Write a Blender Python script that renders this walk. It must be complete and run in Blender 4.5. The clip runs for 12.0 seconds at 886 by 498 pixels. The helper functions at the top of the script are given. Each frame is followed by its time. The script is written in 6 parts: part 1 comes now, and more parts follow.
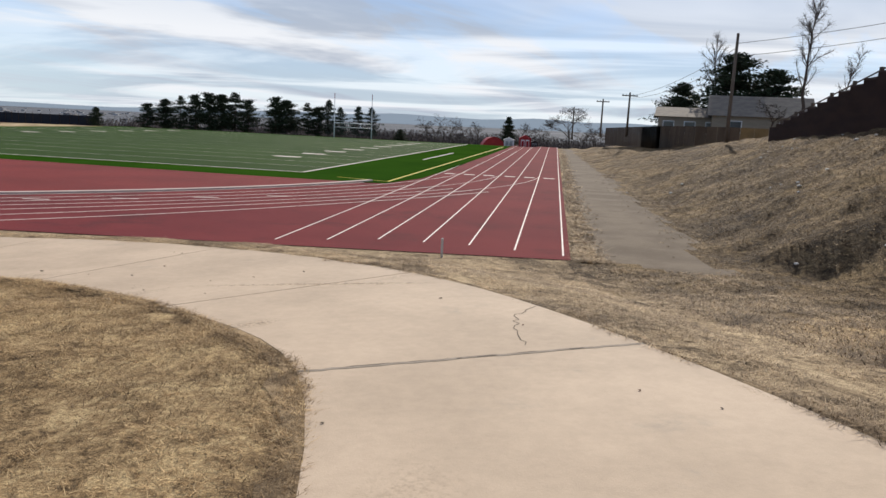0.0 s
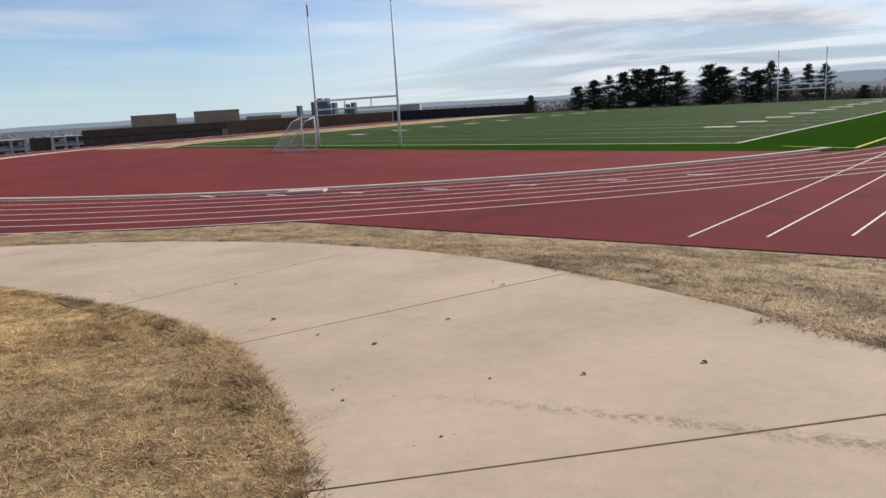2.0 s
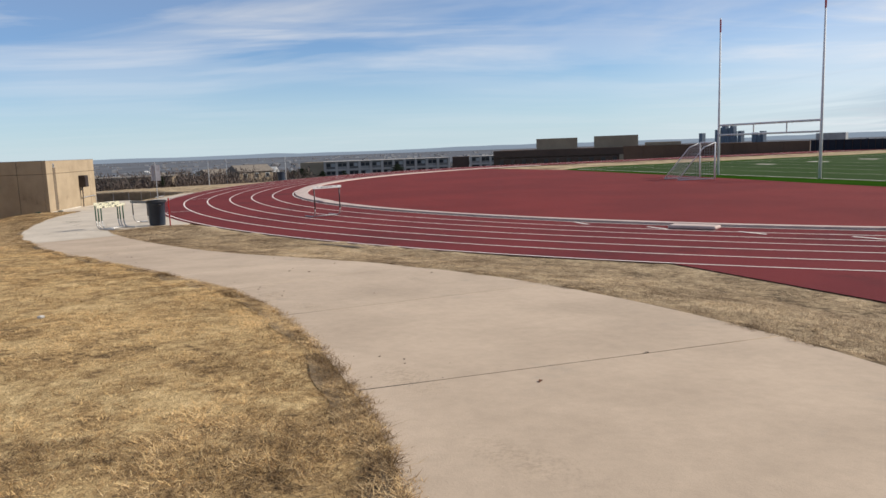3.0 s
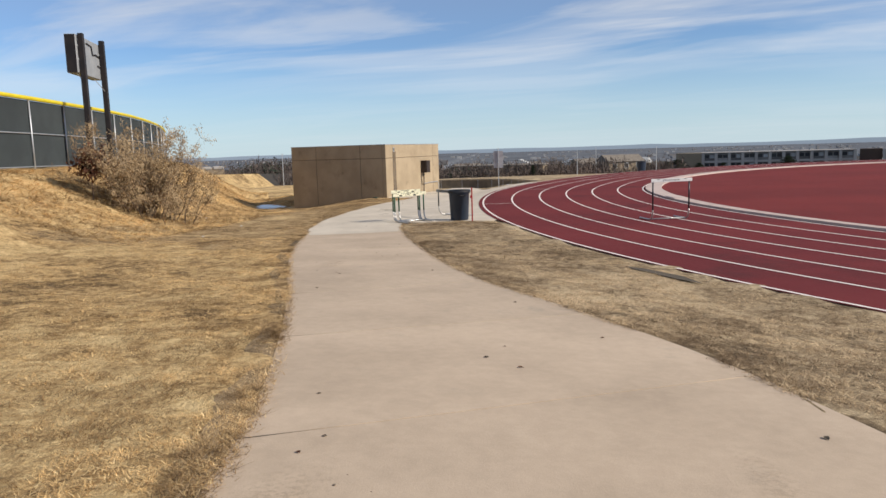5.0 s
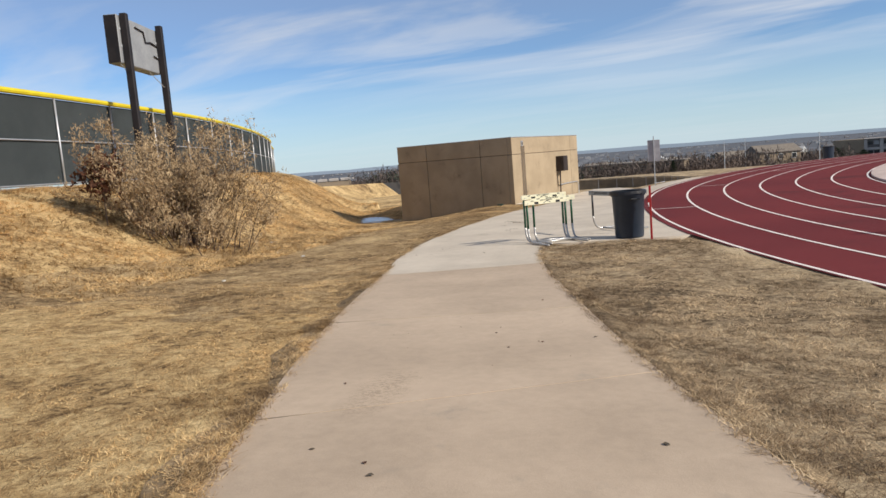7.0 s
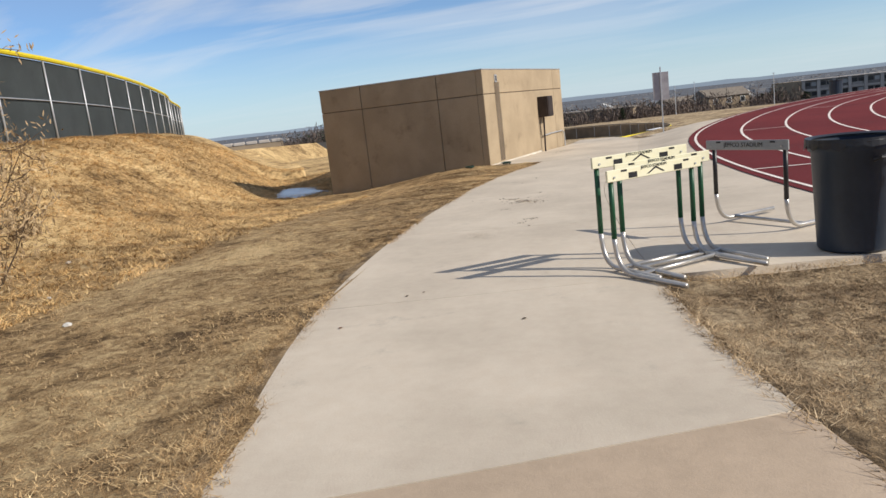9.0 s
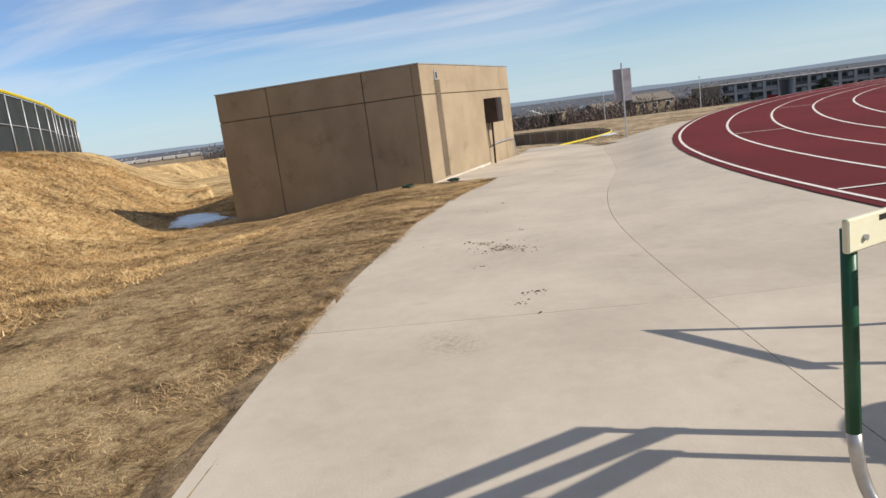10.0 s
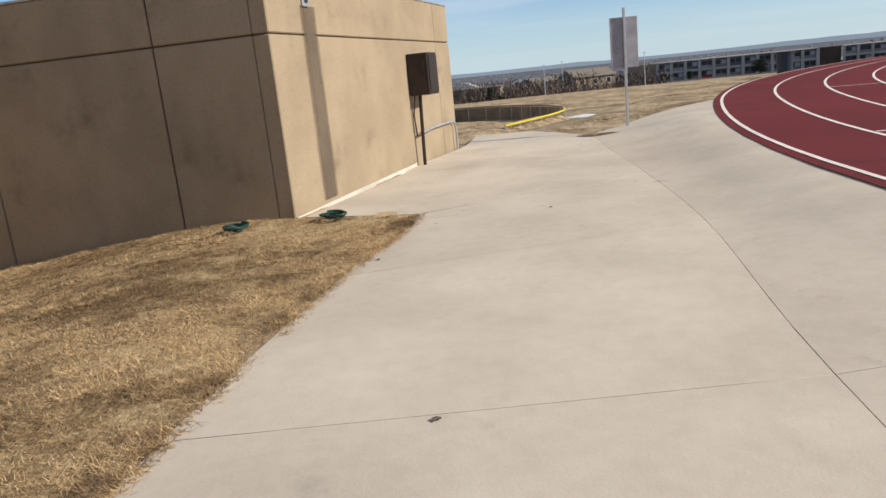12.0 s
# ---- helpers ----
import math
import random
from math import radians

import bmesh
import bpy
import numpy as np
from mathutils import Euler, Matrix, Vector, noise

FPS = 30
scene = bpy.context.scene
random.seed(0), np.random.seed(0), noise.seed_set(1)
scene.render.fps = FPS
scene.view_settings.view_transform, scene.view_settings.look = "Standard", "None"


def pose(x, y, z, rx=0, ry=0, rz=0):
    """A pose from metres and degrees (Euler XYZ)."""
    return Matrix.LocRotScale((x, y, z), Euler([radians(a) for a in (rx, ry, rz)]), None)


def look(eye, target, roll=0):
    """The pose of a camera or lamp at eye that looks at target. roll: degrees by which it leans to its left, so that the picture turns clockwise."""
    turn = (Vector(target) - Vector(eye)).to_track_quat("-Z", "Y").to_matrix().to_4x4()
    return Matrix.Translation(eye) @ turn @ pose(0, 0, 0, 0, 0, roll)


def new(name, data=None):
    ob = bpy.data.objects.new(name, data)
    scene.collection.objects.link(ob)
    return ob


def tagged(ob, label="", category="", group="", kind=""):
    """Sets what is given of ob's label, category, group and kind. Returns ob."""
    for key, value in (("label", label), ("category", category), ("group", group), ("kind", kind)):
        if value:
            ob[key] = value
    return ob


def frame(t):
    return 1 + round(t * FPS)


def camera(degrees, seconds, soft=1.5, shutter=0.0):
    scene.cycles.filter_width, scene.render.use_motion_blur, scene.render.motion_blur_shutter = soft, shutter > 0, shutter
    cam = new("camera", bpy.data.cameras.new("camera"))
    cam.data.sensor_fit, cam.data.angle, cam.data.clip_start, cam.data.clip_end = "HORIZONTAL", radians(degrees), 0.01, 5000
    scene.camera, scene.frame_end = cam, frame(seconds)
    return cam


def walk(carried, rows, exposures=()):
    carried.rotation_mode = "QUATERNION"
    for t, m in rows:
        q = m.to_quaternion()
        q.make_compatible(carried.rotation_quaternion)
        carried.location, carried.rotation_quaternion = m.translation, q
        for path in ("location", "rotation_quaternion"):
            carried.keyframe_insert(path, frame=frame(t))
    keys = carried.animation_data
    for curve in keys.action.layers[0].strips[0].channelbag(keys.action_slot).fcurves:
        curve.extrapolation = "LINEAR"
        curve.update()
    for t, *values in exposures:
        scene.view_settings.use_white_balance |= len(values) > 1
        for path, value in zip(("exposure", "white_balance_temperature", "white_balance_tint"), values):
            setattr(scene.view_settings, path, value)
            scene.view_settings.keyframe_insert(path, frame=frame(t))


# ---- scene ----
# The walk is quick for its length, so the whole place is laid out at K of its full size.
K = 0.665
DEG = 62.19
cam = camera(DEG, 12.0, soft=1.5)
ROWS = [  # seconds, eye (full-size metres), yaw, pitch, roll
    (0, -2.413, 3.535, 3.184, 1.88, -9.87, 2.74),
    (0.5, -2.385, 4.777, 2.999, 7.17, -13.24, 3.11),
    (1, -2.475, 6.054, 2.938, 12.72, -8.71, 4.59),
    (1.5, -2.870, 7.396, 2.760, 24.39, -10.76, -0.89),
    (2, -3.385, 8.565, 2.698, 35.30, -11.36, -3.40),
    (2.5, -4.310, 9.702, 2.627, 50.14, -9.23, -2.23),
    (2.7, -4.767, 10.146, 2.559, 57.03, -8.42, -2.14),
    (3.5, -6.860, 12.000, 2.430, 73.60, -8.49, -1.59),
    (4.3, -9.359, 13.183, 2.249, 85.28, -8.57, -1.04),
    (4.5, -10.051, 13.390, 2.229, 88.46, -7.66, -1.35),
    (5, -11.866, 13.633, 2.155, 93.59, -7.72, -1.70),
    (5.5, -13.803, 13.673, 2.018, 98.43, -8.52, -2.49),
    (6, -15.702, 13.464, 1.942, 101.71, -8.12, -3.41),
    (6.5, -17.581, 13.067, 1.875, 103.40, -7.32, -4.26),
    (7, -19.548, 12.575, 1.769, 103.69, -6.83, -4.53),
    (7.5, -21.608, 12.050, 1.657, 102.39, -7.08, -3.47),
    (7.7, -22.450, 11.850, 1.619, 101.69, -7.35, -3.31),
    (9.3, -29.283, 10.116, 1.425, 99.41, -10.80, -6.79),
    (9.5, -30.102, 9.954, 1.395, 99.60, -10.44, -6.79),
    (10, -32.240, 9.741, 1.373, 94.03, -10.52, -7.46),
    (10.5, -34.405, 9.708, 1.315, 88.03, -11.07, -8.00),
    (11, -36.583, 9.902, 1.320, 87.54, -11.17, -7.28),
    (11.5, -38.756, 10.041, 1.256, 90.29, -11.91, -4.99),
    (12, -40.837, 10.002, 1.187, 88.98, -13.26, -5.74),
]


def eye_pose(x, y, z, yaw, pitch, roll):
    ahead = pose(0, 0, 0, 0, 0, yaw) @ Vector((0, math.cos(radians(pitch)), math.sin(radians(pitch))))
    eye = Vector((x, y, z)) * K
    return look(eye, eye + ahead, roll)


walk(cam, [(t, eye_pose(*r)) for t, *r in ROWS], [(0.0, 0.15), (1.2, 0.07), (4.5, 0.04), (12.0, 0.03)])

# ---- light ----
SUN_AZ, SUN_EL = 16.0, 31.5  # degrees from +y towards +x, and above the horizon
world = bpy.data.worlds.new("sky")
scene.world = world
world.use_nodes = True
wn, wl = world.node_tree.nodes, world.node_tree.links
wn.clear()
w_out, w_bg = wn.new("ShaderNodeOutputWorld"), wn.new("ShaderNodeBackground")
w_sky = wn.new("ShaderNodeTexSky")
w_sky.sky_type, w_sky.sun_disc = "NISHITA", False
w_sky.sun_elevation, w_sky.sun_rotation = radians(SUN_EL), radians(SUN_AZ)
w_sky.altitude, w_sky.air_density, w_sky.dust_density, w_sky.ozone_density = 1600, 1.0, 0.2, 2.4
SKY = 0.098
w_bg.inputs["Strength"].default_value = SKY
# thin streaks of high cloud, laid out on a flat layer far above
w_co = wn.new("ShaderNodeTexCoord")
w_sep = wn.new("ShaderNodeSeparateXYZ")
wl.new(w_co.outputs["Generated"], w_sep.inputs[0])


def w_math(op, a, b=None, clamp=False):
    n = wn.new("ShaderNodeMath")
    n.operation, n.use_clamp = op, clamp
    for k, v in enumerate((a, b)):
        if v is None:
            continue
        if isinstance(v, (int, float)):
            n.inputs[k].default_value = v
        else:
            wl.new(v, n.inputs[k])
    return n.outputs[0]


w_up = w_math("ADD", w_math("MAXIMUM", w_sep.outputs["Z"], 0.0), 0.07)
w_xy = wn.new("ShaderNodeCombineXYZ")
wl.new(w_math("DIVIDE", w_sep.outputs["X"], w_up), w_xy.inputs[0])
wl.new(w_math("DIVIDE", w_sep.outputs["Y"], w_up), w_xy.inputs[1])


def w_noise(scale, long_, short, turn, detail, rough, low, high, shift=0.0):
    """Cloud drawn out along one direction, given in degrees from +x."""
    m = wn.new("ShaderNodeMapping")
    m.vector_type = "TEXTURE"
    m.inputs["Location"].default_value = (shift, shift * 0.7, 0)
    m.inputs["Rotation"].default_value = (0, 0, radians(turn))
    m.inputs["Scale"].default_value = (long_, short, 1)
    wl.new(w_xy.outputs[0], m.inputs[0])
    n = wn.new("ShaderNodeTexNoise")
    n.inputs["Scale"].default_value, n.inputs["Detail"].default_value, n.inputs["Roughness"].default_value = scale, detail, rough
    n.inputs["Distortion"].default_value = 0.7
    wl.new(m.outputs[0], n.inputs["Vector"])
    r = wn.new("ShaderNodeMapRange")
    r.interpolation_type = "SMOOTHSTEP"
    r.inputs["From Min"].default_value, r.inputs["From Max"].default_value = low, high
    wl.new(n.outputs["Fac"], r.inputs["Value"])
    return r.outputs[0]


def w_blend(factor, a, b, kind="MIX"):
    n = wn.new("ShaderNodeMix")
    n.data_type, n.blend_type = "RGBA", kind
    for key, v in (("Factor", factor), ("A", a), ("B", b)):
        if isinstance(v, tuple):
            n.inputs[key].default_value = (*v, 1)
        elif isinstance(v, (int, float)):
            n.inputs[key].default_value = v
        else:
            wl.new(v, n.inputs[key])
    return n.outputs["Result"]


w_streak = w_noise(0.8, 2.4, 0.95, 70, 9, 0.54, 0.44, 0.66)
w_veil = w_noise(0.5, 1.8, 1.1, 62, 6, 0.55, 0.42, 0.64, 3.1)
w_grey = w_noise(0.42, 1.7, 1.0, -10, 6, 0.55, 0.42, 0.60)
w_south = w_math("MULTIPLY", w_math("SUBTRACT", w_sep.outputs["Y"], 0.60, True), 3.0, True)
# the streak layer is seen edge-on low down and looks thinner overhead
w_slant = w_math("DIVIDE", 0.32, w_math("ADD", w_math("MAXIMUM", w_sep.outputs["Z"], 0.0), 0.22), True)
w_rise = w_math("DIVIDE", w_math("SUBTRACT", w_sep.outputs["Z"], 0.065, True), 0.085, True)
w_north = w_math("ADD", w_math("MULTIPLY", w_streak, 0.62), w_math("MULTIPLY", w_veil, 0.50), True)
w_north = w_math("MULTIPLY", w_north, w_math("ADD", w_math("MULTIPLY", w_rise, 0.85), 0.15))
w_cover = w_math("ADD", w_math("MULTIPLY", w_north, 0.86), w_math("MULTIPLY", w_math("ADD", w_math("MULTIPLY", w_streak, 0.25), 0.68), w_south), True)
# an unseen dull grey veil overhead is added to dim and neutralise skylight
w_dim_veil = w_math("SUBTRACT", 1.0, w_slant)
w_cover = w_math("MAXIMUM", w_math("MULTIPLY", w_cover, w_slant), w_math("MULTIPLY", w_dim_veil, 0.7))
w_cloud = w_blend(w_math("MULTIPLY", w_grey, w_south), (8.2, 8.4, 8.8), (4.4, 4.9, 5.8))
w_cloud = w_blend(w_dim_veil, w_cloud, (2.1, 2.15, 2.3))
# pale air low over the plain
w_clear = w_blend(1.0, w_sky.outputs[0], (0.74, 0.94, 1.15), "MULTIPLY")
w_clear = w_blend(w_math("MULTIPLY", w_math("SUBTRACT", 1.0, w_math("MULTIPLY", w_sep.outputs["Z"], 7.5), True), 0.80), w_clear, (5.6, 6.9, 7.7))
wl.new(w_blend(w_cover, w_clear, w_cloud), w_bg.inputs["Color"])
wl.new(w_bg.outputs[0], w_out.inputs[0])

sun = new("sun", bpy.data.lights.new("sun", "SUN"))
sun.data.energy, sun.data.angle, sun.data.color = 4.5, radians(0.6), (1.0, 0.925, 0.815)
sun_dir = Vector((math.sin(radians(SUN_AZ)) * math.cos(radians(SUN_EL)), math.cos(radians(SUN_AZ)) * math.cos(radians(SUN_EL)), math.sin(radians(SUN_EL))))
sun.matrix_world = look((0, 0, 60), Vector((0, 0, 60)) - sun_dir)


# ---- materials ----
def material(name, col, col2=None, rough=0.8, metal=0.0, big=0.4, fine=20.0, mix=(0.35, 0.65), bump=0.2, bump_scale=60.0, spec=0.3, grain=0.15, stretch=(1, 1, 1), dark=None, dark_scale=1.0, dark_range=(0.6, 0.75), vary=0.0):
    """A surface of two colours mixed at a large scale, with grain, dark stains and fine relief."""
    m = bpy.data.materials.new(name)
    m.use_nodes = True
    n, l = m.node_tree.nodes, m.node_tree.links
    b = n["Principled BSDF"]
    b.inputs["Roughness"].default_value, b.inputs["Metallic"].default_value = rough, metal
    b.inputs["Specular IOR Level"].default_value = spec
    co = n.new("ShaderNodeTexCoord")
    mp = n.new("ShaderNodeMapping")
    mp.inputs["Scale"].default_value = [s / K for s in stretch]
    l.new(co.outputs["Object"], mp.inputs[0])

    def nz(scale, detail=6, rgh=0.6):
        t = n.new("ShaderNodeTexNoise")
        t.inputs["Scale"].default_value, t.inputs["Detail"].default_value, t.inputs["Roughness"].default_value = scale, detail, rgh
        l.new(mp.outputs[0], t.inputs["Vector"])
        return t.outputs["Fac"]

    def ramp(f, lo, hi):
        r = n.new("ShaderNodeMapRange")
        r.interpolation_type = "SMOOTHSTEP"
        r.inputs["From Min"].default_value, r.inputs["From Max"].default_value = lo, hi
        l.new(f, r.inputs["Value"])
        return r.outputs[0]

    def blend(f, a, c, kind="MIX"):
        x = n.new("ShaderNodeMix")
        x.data_type, x.blend_type = "RGBA", kind
        for key, v in (("Factor", f), ("A", a), ("B", c)):
            if isinstance(v, tuple):
                x.inputs[key].default_value = (*v, 1)
            elif isinstance(v, (int, float)):
                x.inputs[key].default_value = v
            else:
                l.new(v, x.inputs[key])
        return x.outputs["Result"]

    c = blend(ramp(nz(big), *mix), col, col2 or tuple(v * 0.8 for v in col))
    g = ramp(nz(fine, 4, 0.7), 0.25, 0.75)
    c = blend(grain, c, blend(g, (0.25, 0.25, 0.25), (0.75, 0.75, 0.75)), "OVERLAY")
    if dark:
        c = blend(ramp(nz(dark_scale, 8, 0.7), *dark_range), c, dark)
    if vary:
        oi = n.new("ShaderNodeObjectInfo")
        hs = n.new("ShaderNodeHueSaturation")
        mr = n.new("ShaderNodeMapRange")
        mr.inputs["To Min"].default_value, mr.inputs["To Max"].default_value = 1 - vary, 1 + vary
        l.new(oi.outputs["Random"], mr.inputs["Value"])
        l.new(mr.outputs[0], hs.inputs["Value"])
        l.new(c, hs.inputs["Color"])
        c = hs.outputs[0]
    l.new(c, b.inputs["Base Color"])
    if bump:
        bp = n.new("ShaderNodeBump")
        bp.inputs["Strength"].default_value, bp.inputs["Distance"].default_value = bump, 0.02 * K
        l.new(nz(bump_scale, 5, 0.65), bp.inputs["Height"])
        l.new(bp.outputs[0], b.inputs["Normal"])
    return m


M_CONC = material("concrete", (0.555, 0.432, 0.315), (0.45, 0.348, 0.252), 0.85, big=0.7, fine=9, mix=(0.3, 0.7), bump=0.15, bump_scale=70, grain=0.12, dark=(0.36, 0.30, 0.235), dark_scale=1.6, dark_range=(0.58, 0.82), vary=0.04)
M_APRON = material("apron_concrete", (0.665, 0.578, 0.465), (0.545, 0.470, 0.375), 0.85, big=0.7, fine=9, mix=(0.3, 0.7), bump=0.12, bump_scale=70, grain=0.10, dark=(0.40, 0.35, 0.285), dark_scale=1.8, dark_range=(0.58, 0.82), vary=0.03)
M_JOINT = material("joint_dirt", (0.09, 0.075, 0.055), (0.14, 0.11, 0.08), 0.95, fine=60)
M_TRACK = material("track_rubber", (0.190, 0.042, 0.044), (0.160, 0.037, 0.040), 0.95, big=0.25, fine=160, bump=0.35, bump_scale=260, grain=0.35, dark=(0.12, 0.036, 0.038), dark_scale=0.35, dark_range=(0.5, 0.7), spec=0.05)
M_DZONE = material("dzone_rubber", (0.205, 0.039, 0.037), (0.168, 0.034, 0.033), 0.95, big=0.2, fine=120, bump=0.35, bump_scale=260, grain=0.25, spec=0.1)
M_LINE = material("line_paint", (0.90, 0.81, 0.745), (0.80, 0.71, 0.65), 0.85, big=3, fine=60, bump=0.1, grain=0.12)
M_CURB = material("curb_concrete", (0.62, 0.50, 0.44), (0.52, 0.41, 0.36), 0.85, big=1.5, fine=40)
M_TURF = material("turf", (0.030, 0.078, 0.009), (0.023, 0.063, 0.008), 0.9, big=0.12, fine=40, bump=0.5, bump_scale=150, grain=0.3, spec=0.0)
M_TURFL = material("turf_worn", (0.040, 0.074, 0.016), (0.030, 0.059, 0.012), 0.9, big=0.08, fine=30, bump=0.5, bump_scale=150, grain=0.3, spec=0.05)
M_WHITE = material("white_paint", (0.78, 0.78, 0.76), (0.70, 0.70, 0.68), 0.6, big=2, fine=30, bump=0.05)
M_YELLOW = material("yellow_plastic", (0.74, 0.60, 0.025), (0.66, 0.52, 0.025), 0.5, big=2, fine=30, bump=0.05)
M_WALL = material("tan_concrete", (0.405, 0.316, 0.21), (0.34, 0.264, 0.174), 0.9, big=0.9, fine=30, mix=(0.35, 0.65), bump=0.3, bump_scale=30, grain=0.16, dark=(0.22, 0.165, 0.108), dark_scale=1.3, dark_range=(0.54, 0.78))
M_STEEL = material("galvanised_steel", (0.55, 0.56, 0.57), (0.45, 0.46, 0.47), 0.45, 0.6, big=3, fine=50, bump=0.05)
M_DARK = material("dark_brown_metal", (0.035, 0.025, 0.022), (0.05, 0.035, 0.03), 0.55, 0.2, big=3, fine=40, bump=0.1)
M_BIN = material("bin_plastic", (0.018, 0.030, 0.052), (0.026, 0.040, 0.064), 0.45, big=2, fine=30, bump=0.05, spec=0.5)
M_BLACK = material("black_plastic", (0.012, 0.012, 0.014), (0.02, 0.02, 0.022), 0.4, big=3, fine=30, bump=0.05, spec=0.5)
M_SCREEN = material("windscreen_cloth", (0.108, 0.124, 0.128), (0.088, 0.102, 0.106), 0.85, big=0.7, fine=120, bump=0.3, bump_scale=200, grain=0.25)
M_RED = material("red_paint", (0.42, 0.03, 0.03), (0.35, 0.025, 0.025), 0.5, big=2, fine=30, bump=0.05)


# ---- mesh helpers: all sizes in full-size metres, scaled by K on the way in ----
def mesh_of(name, verts, faces, mats, smooth=False, index=None):
    me = bpy.data.meshes.new(name)
    me.from_pydata([(v[0] * K, v[1] * K, v[2] * K) for v in verts], [], faces)
    for m in mats if isinstance(mats, (list, tuple)) else [mats]:
        me.materials.append(m)
    if index is not None:
        me.polygons.foreach_set("material_index", index)
    if smooth:
        me.polygons.foreach_set("use_smooth", [True] * len(me.polygons))
    me.update()
    return me


def part(name, bm, mat, parent=None, label="", smooth=False):
    """Links a bmesh as one mesh object, under a thing or a part if one is given."""
    for v in bm.verts:
        v.co *= K
    me = bpy.data.meshes.new(name)
    bm.to_mesh(me)
    bm.free()
    for m in mat if isinstance(mat, (list, tuple)) else [mat]:
        me.materials.append(m)
    if smooth:
        me.polygons.foreach_set("use_smooth", [True] * len(me.polygons))
    ob = new(name, me)
    ob.parent = parent
    if label:
        tagged(ob, label)
    return ob


def piece(name, me, parent, loc=(0, 0, 0)):
    ob = new(name, me)
    ob.parent = parent
    ob.location = Vector(loc) * K
    return ob


def thing(name, x, y, z, rz=0.0, label="", category="", group="", kind=""):
    ob = new(name)
    ob.empty_display_size = 0.1
    ob.matrix_world = pose(x * K, y * K, z * K, 0, 0, rz)
    return tagged(ob, label, category, group, kind)


def box(bm, lo, hi, bevel=0.0):
    r = bmesh.ops.create_cube(bm, size=1)
    lo, hi = Vector(lo), Vector(hi)
    for v in r["verts"]:
        v.co = Vector(((lo[k] + hi[k]) / 2 + v.co[k] * (hi[k] - lo[k]) for k in range(3)))
    if bevel:
        es = list({e for v in r["verts"] for e in v.link_edges})
        bmesh.ops.bevel(bm, geom=es, offset=bevel, segments=1, affect="EDGES")
    return bm


def boxm(lo, hi, bevel=0.0):
    return box(bmesh.new(), lo, hi, bevel)


def tube(bm, pts, r, seg=8, cap=True):
    """A round bar along points; r is one radius or one for each point."""
    pts = [Vector(p) for p in pts]
    rs = r if isinstance(r, (list, tuple)) else [r] * len(pts)
    rings, u = [], None
    for k, p in enumerate(pts):
        d = (pts[min(k + 1, len(pts) - 1)] - pts[max(k - 1, 0)]).normalized()
        if u is None:
            u = d.orthogonal().normalized()
        u = (u - d * u.dot(d)).normalized()
        w = d.cross(u)
        rings.append([bm.verts.new(p + rs[k] * (math.cos(a) * u + math.sin(a) * w)) for a in (2 * math.pi * s / seg for s in range(seg))])
    for a, b in zip(rings, rings[1:]):
        for s in range(seg):
            bm.faces.new((a[s], a[(s + 1) % seg], b[(s + 1) % seg], b[s]))
    if cap:
        bm.faces.new(rings[0][::-1])
        bm.faces.new(rings[-1])
    return bm


def tubem(pts, r, seg=8):
    return tube(bmesh.new(), pts, r, seg)


def smooth01(t):
    t = min(1.0, max(0.0, t))
    return t * t * (3 - 2 * t)


def along(pts, x):
    """Piecewise linear y at x through points sorted by rising x."""
    if x <= pts[0][0]:
        return pts[0][1]
    for (a, b), (c, d) in zip(pts, pts[1:]):
        if x <= c:
            return b + (d - b) * (x - a) / (c - a)
    return pts[-1][1]


# ---- lie of the land ----
# the footpath's two edges, joint by joint
STATIONS = [((-2.5, -6), (1.2, -6)), ((-2.6, 0), (0.95, 0)), ((-2.8, 4), (0.5, 4.6)), ((-3.51, 8.23), (-1.02, 9.03)), ((-5.29, 10.29), (-3.07, 12.3)), ((-7.4, 11.62), (-6.2, 14.55)), ((-9.77, 12.19), (-9.6, 15.75)),
            ((-12.96, 12.45), (-13.5, 16.05)), ((-15.44, 12.3), (-17.03, 15.5)), ((-18.0, 11.8), (-19.5, 14.65)), ((-20.5, 11.18), (-22.1, 13.57)), ((-23.3, 10.42), (-24.7, 12.8)), ((-26.4, 9.66), (-27.4, 12.17)),
            ((-30.34, 8.93), (-31.2, 11.36)), ((-33.53, 8.41), (-33.9, 11.12)), ((-37.2, 8.31), (-37.0, 11.06)), ((-40.9, 8.55), (-40.6, 11.15)), ((-43.57, 8.85), (-43.52, 11.56)), ((-46.0, 9.35), (-46.6, 12.25)),
            ((-48.33, 9.92), (-49.6, 12.7)), ((-52.3, 9.75), (-53.0, 13.1)), ((-55.95, 10.9), (-55.6, 13.38)), ((-58.8, 11.4), (-58.4, 12.7))]
CX, CY, RIN, ROUT = -41.3, 55.9, 35.42, 42.45  # the track's bend
FENCE = [(-120, -40), (-95, -25), (-74, -14.2), (-63.6, -9.1), (-52.8, -5.4), (-48, -4.0), (-39.6, -2.7), (-34.8, -2.0), (-20, -0.5), (0, 1.0)]


def path_z(x, y):
    a = 1.12 + 0.053 * (x + 6.7) - 0.036 * (y - 13)
    b = -0.05 + 0.012 * (x + 36)
    return 0.5 * (a + b + math.sqrt((a - b) ** 2 + 0.01))


def track_y(x):
    """Where the track's near side lies."""
    if x > -17:
        return 21.2
    s = (ROUT + 0.15) ** 2 - (x - CX) ** 2
    return CY - math.sqrt(s) if s > 0 else CY


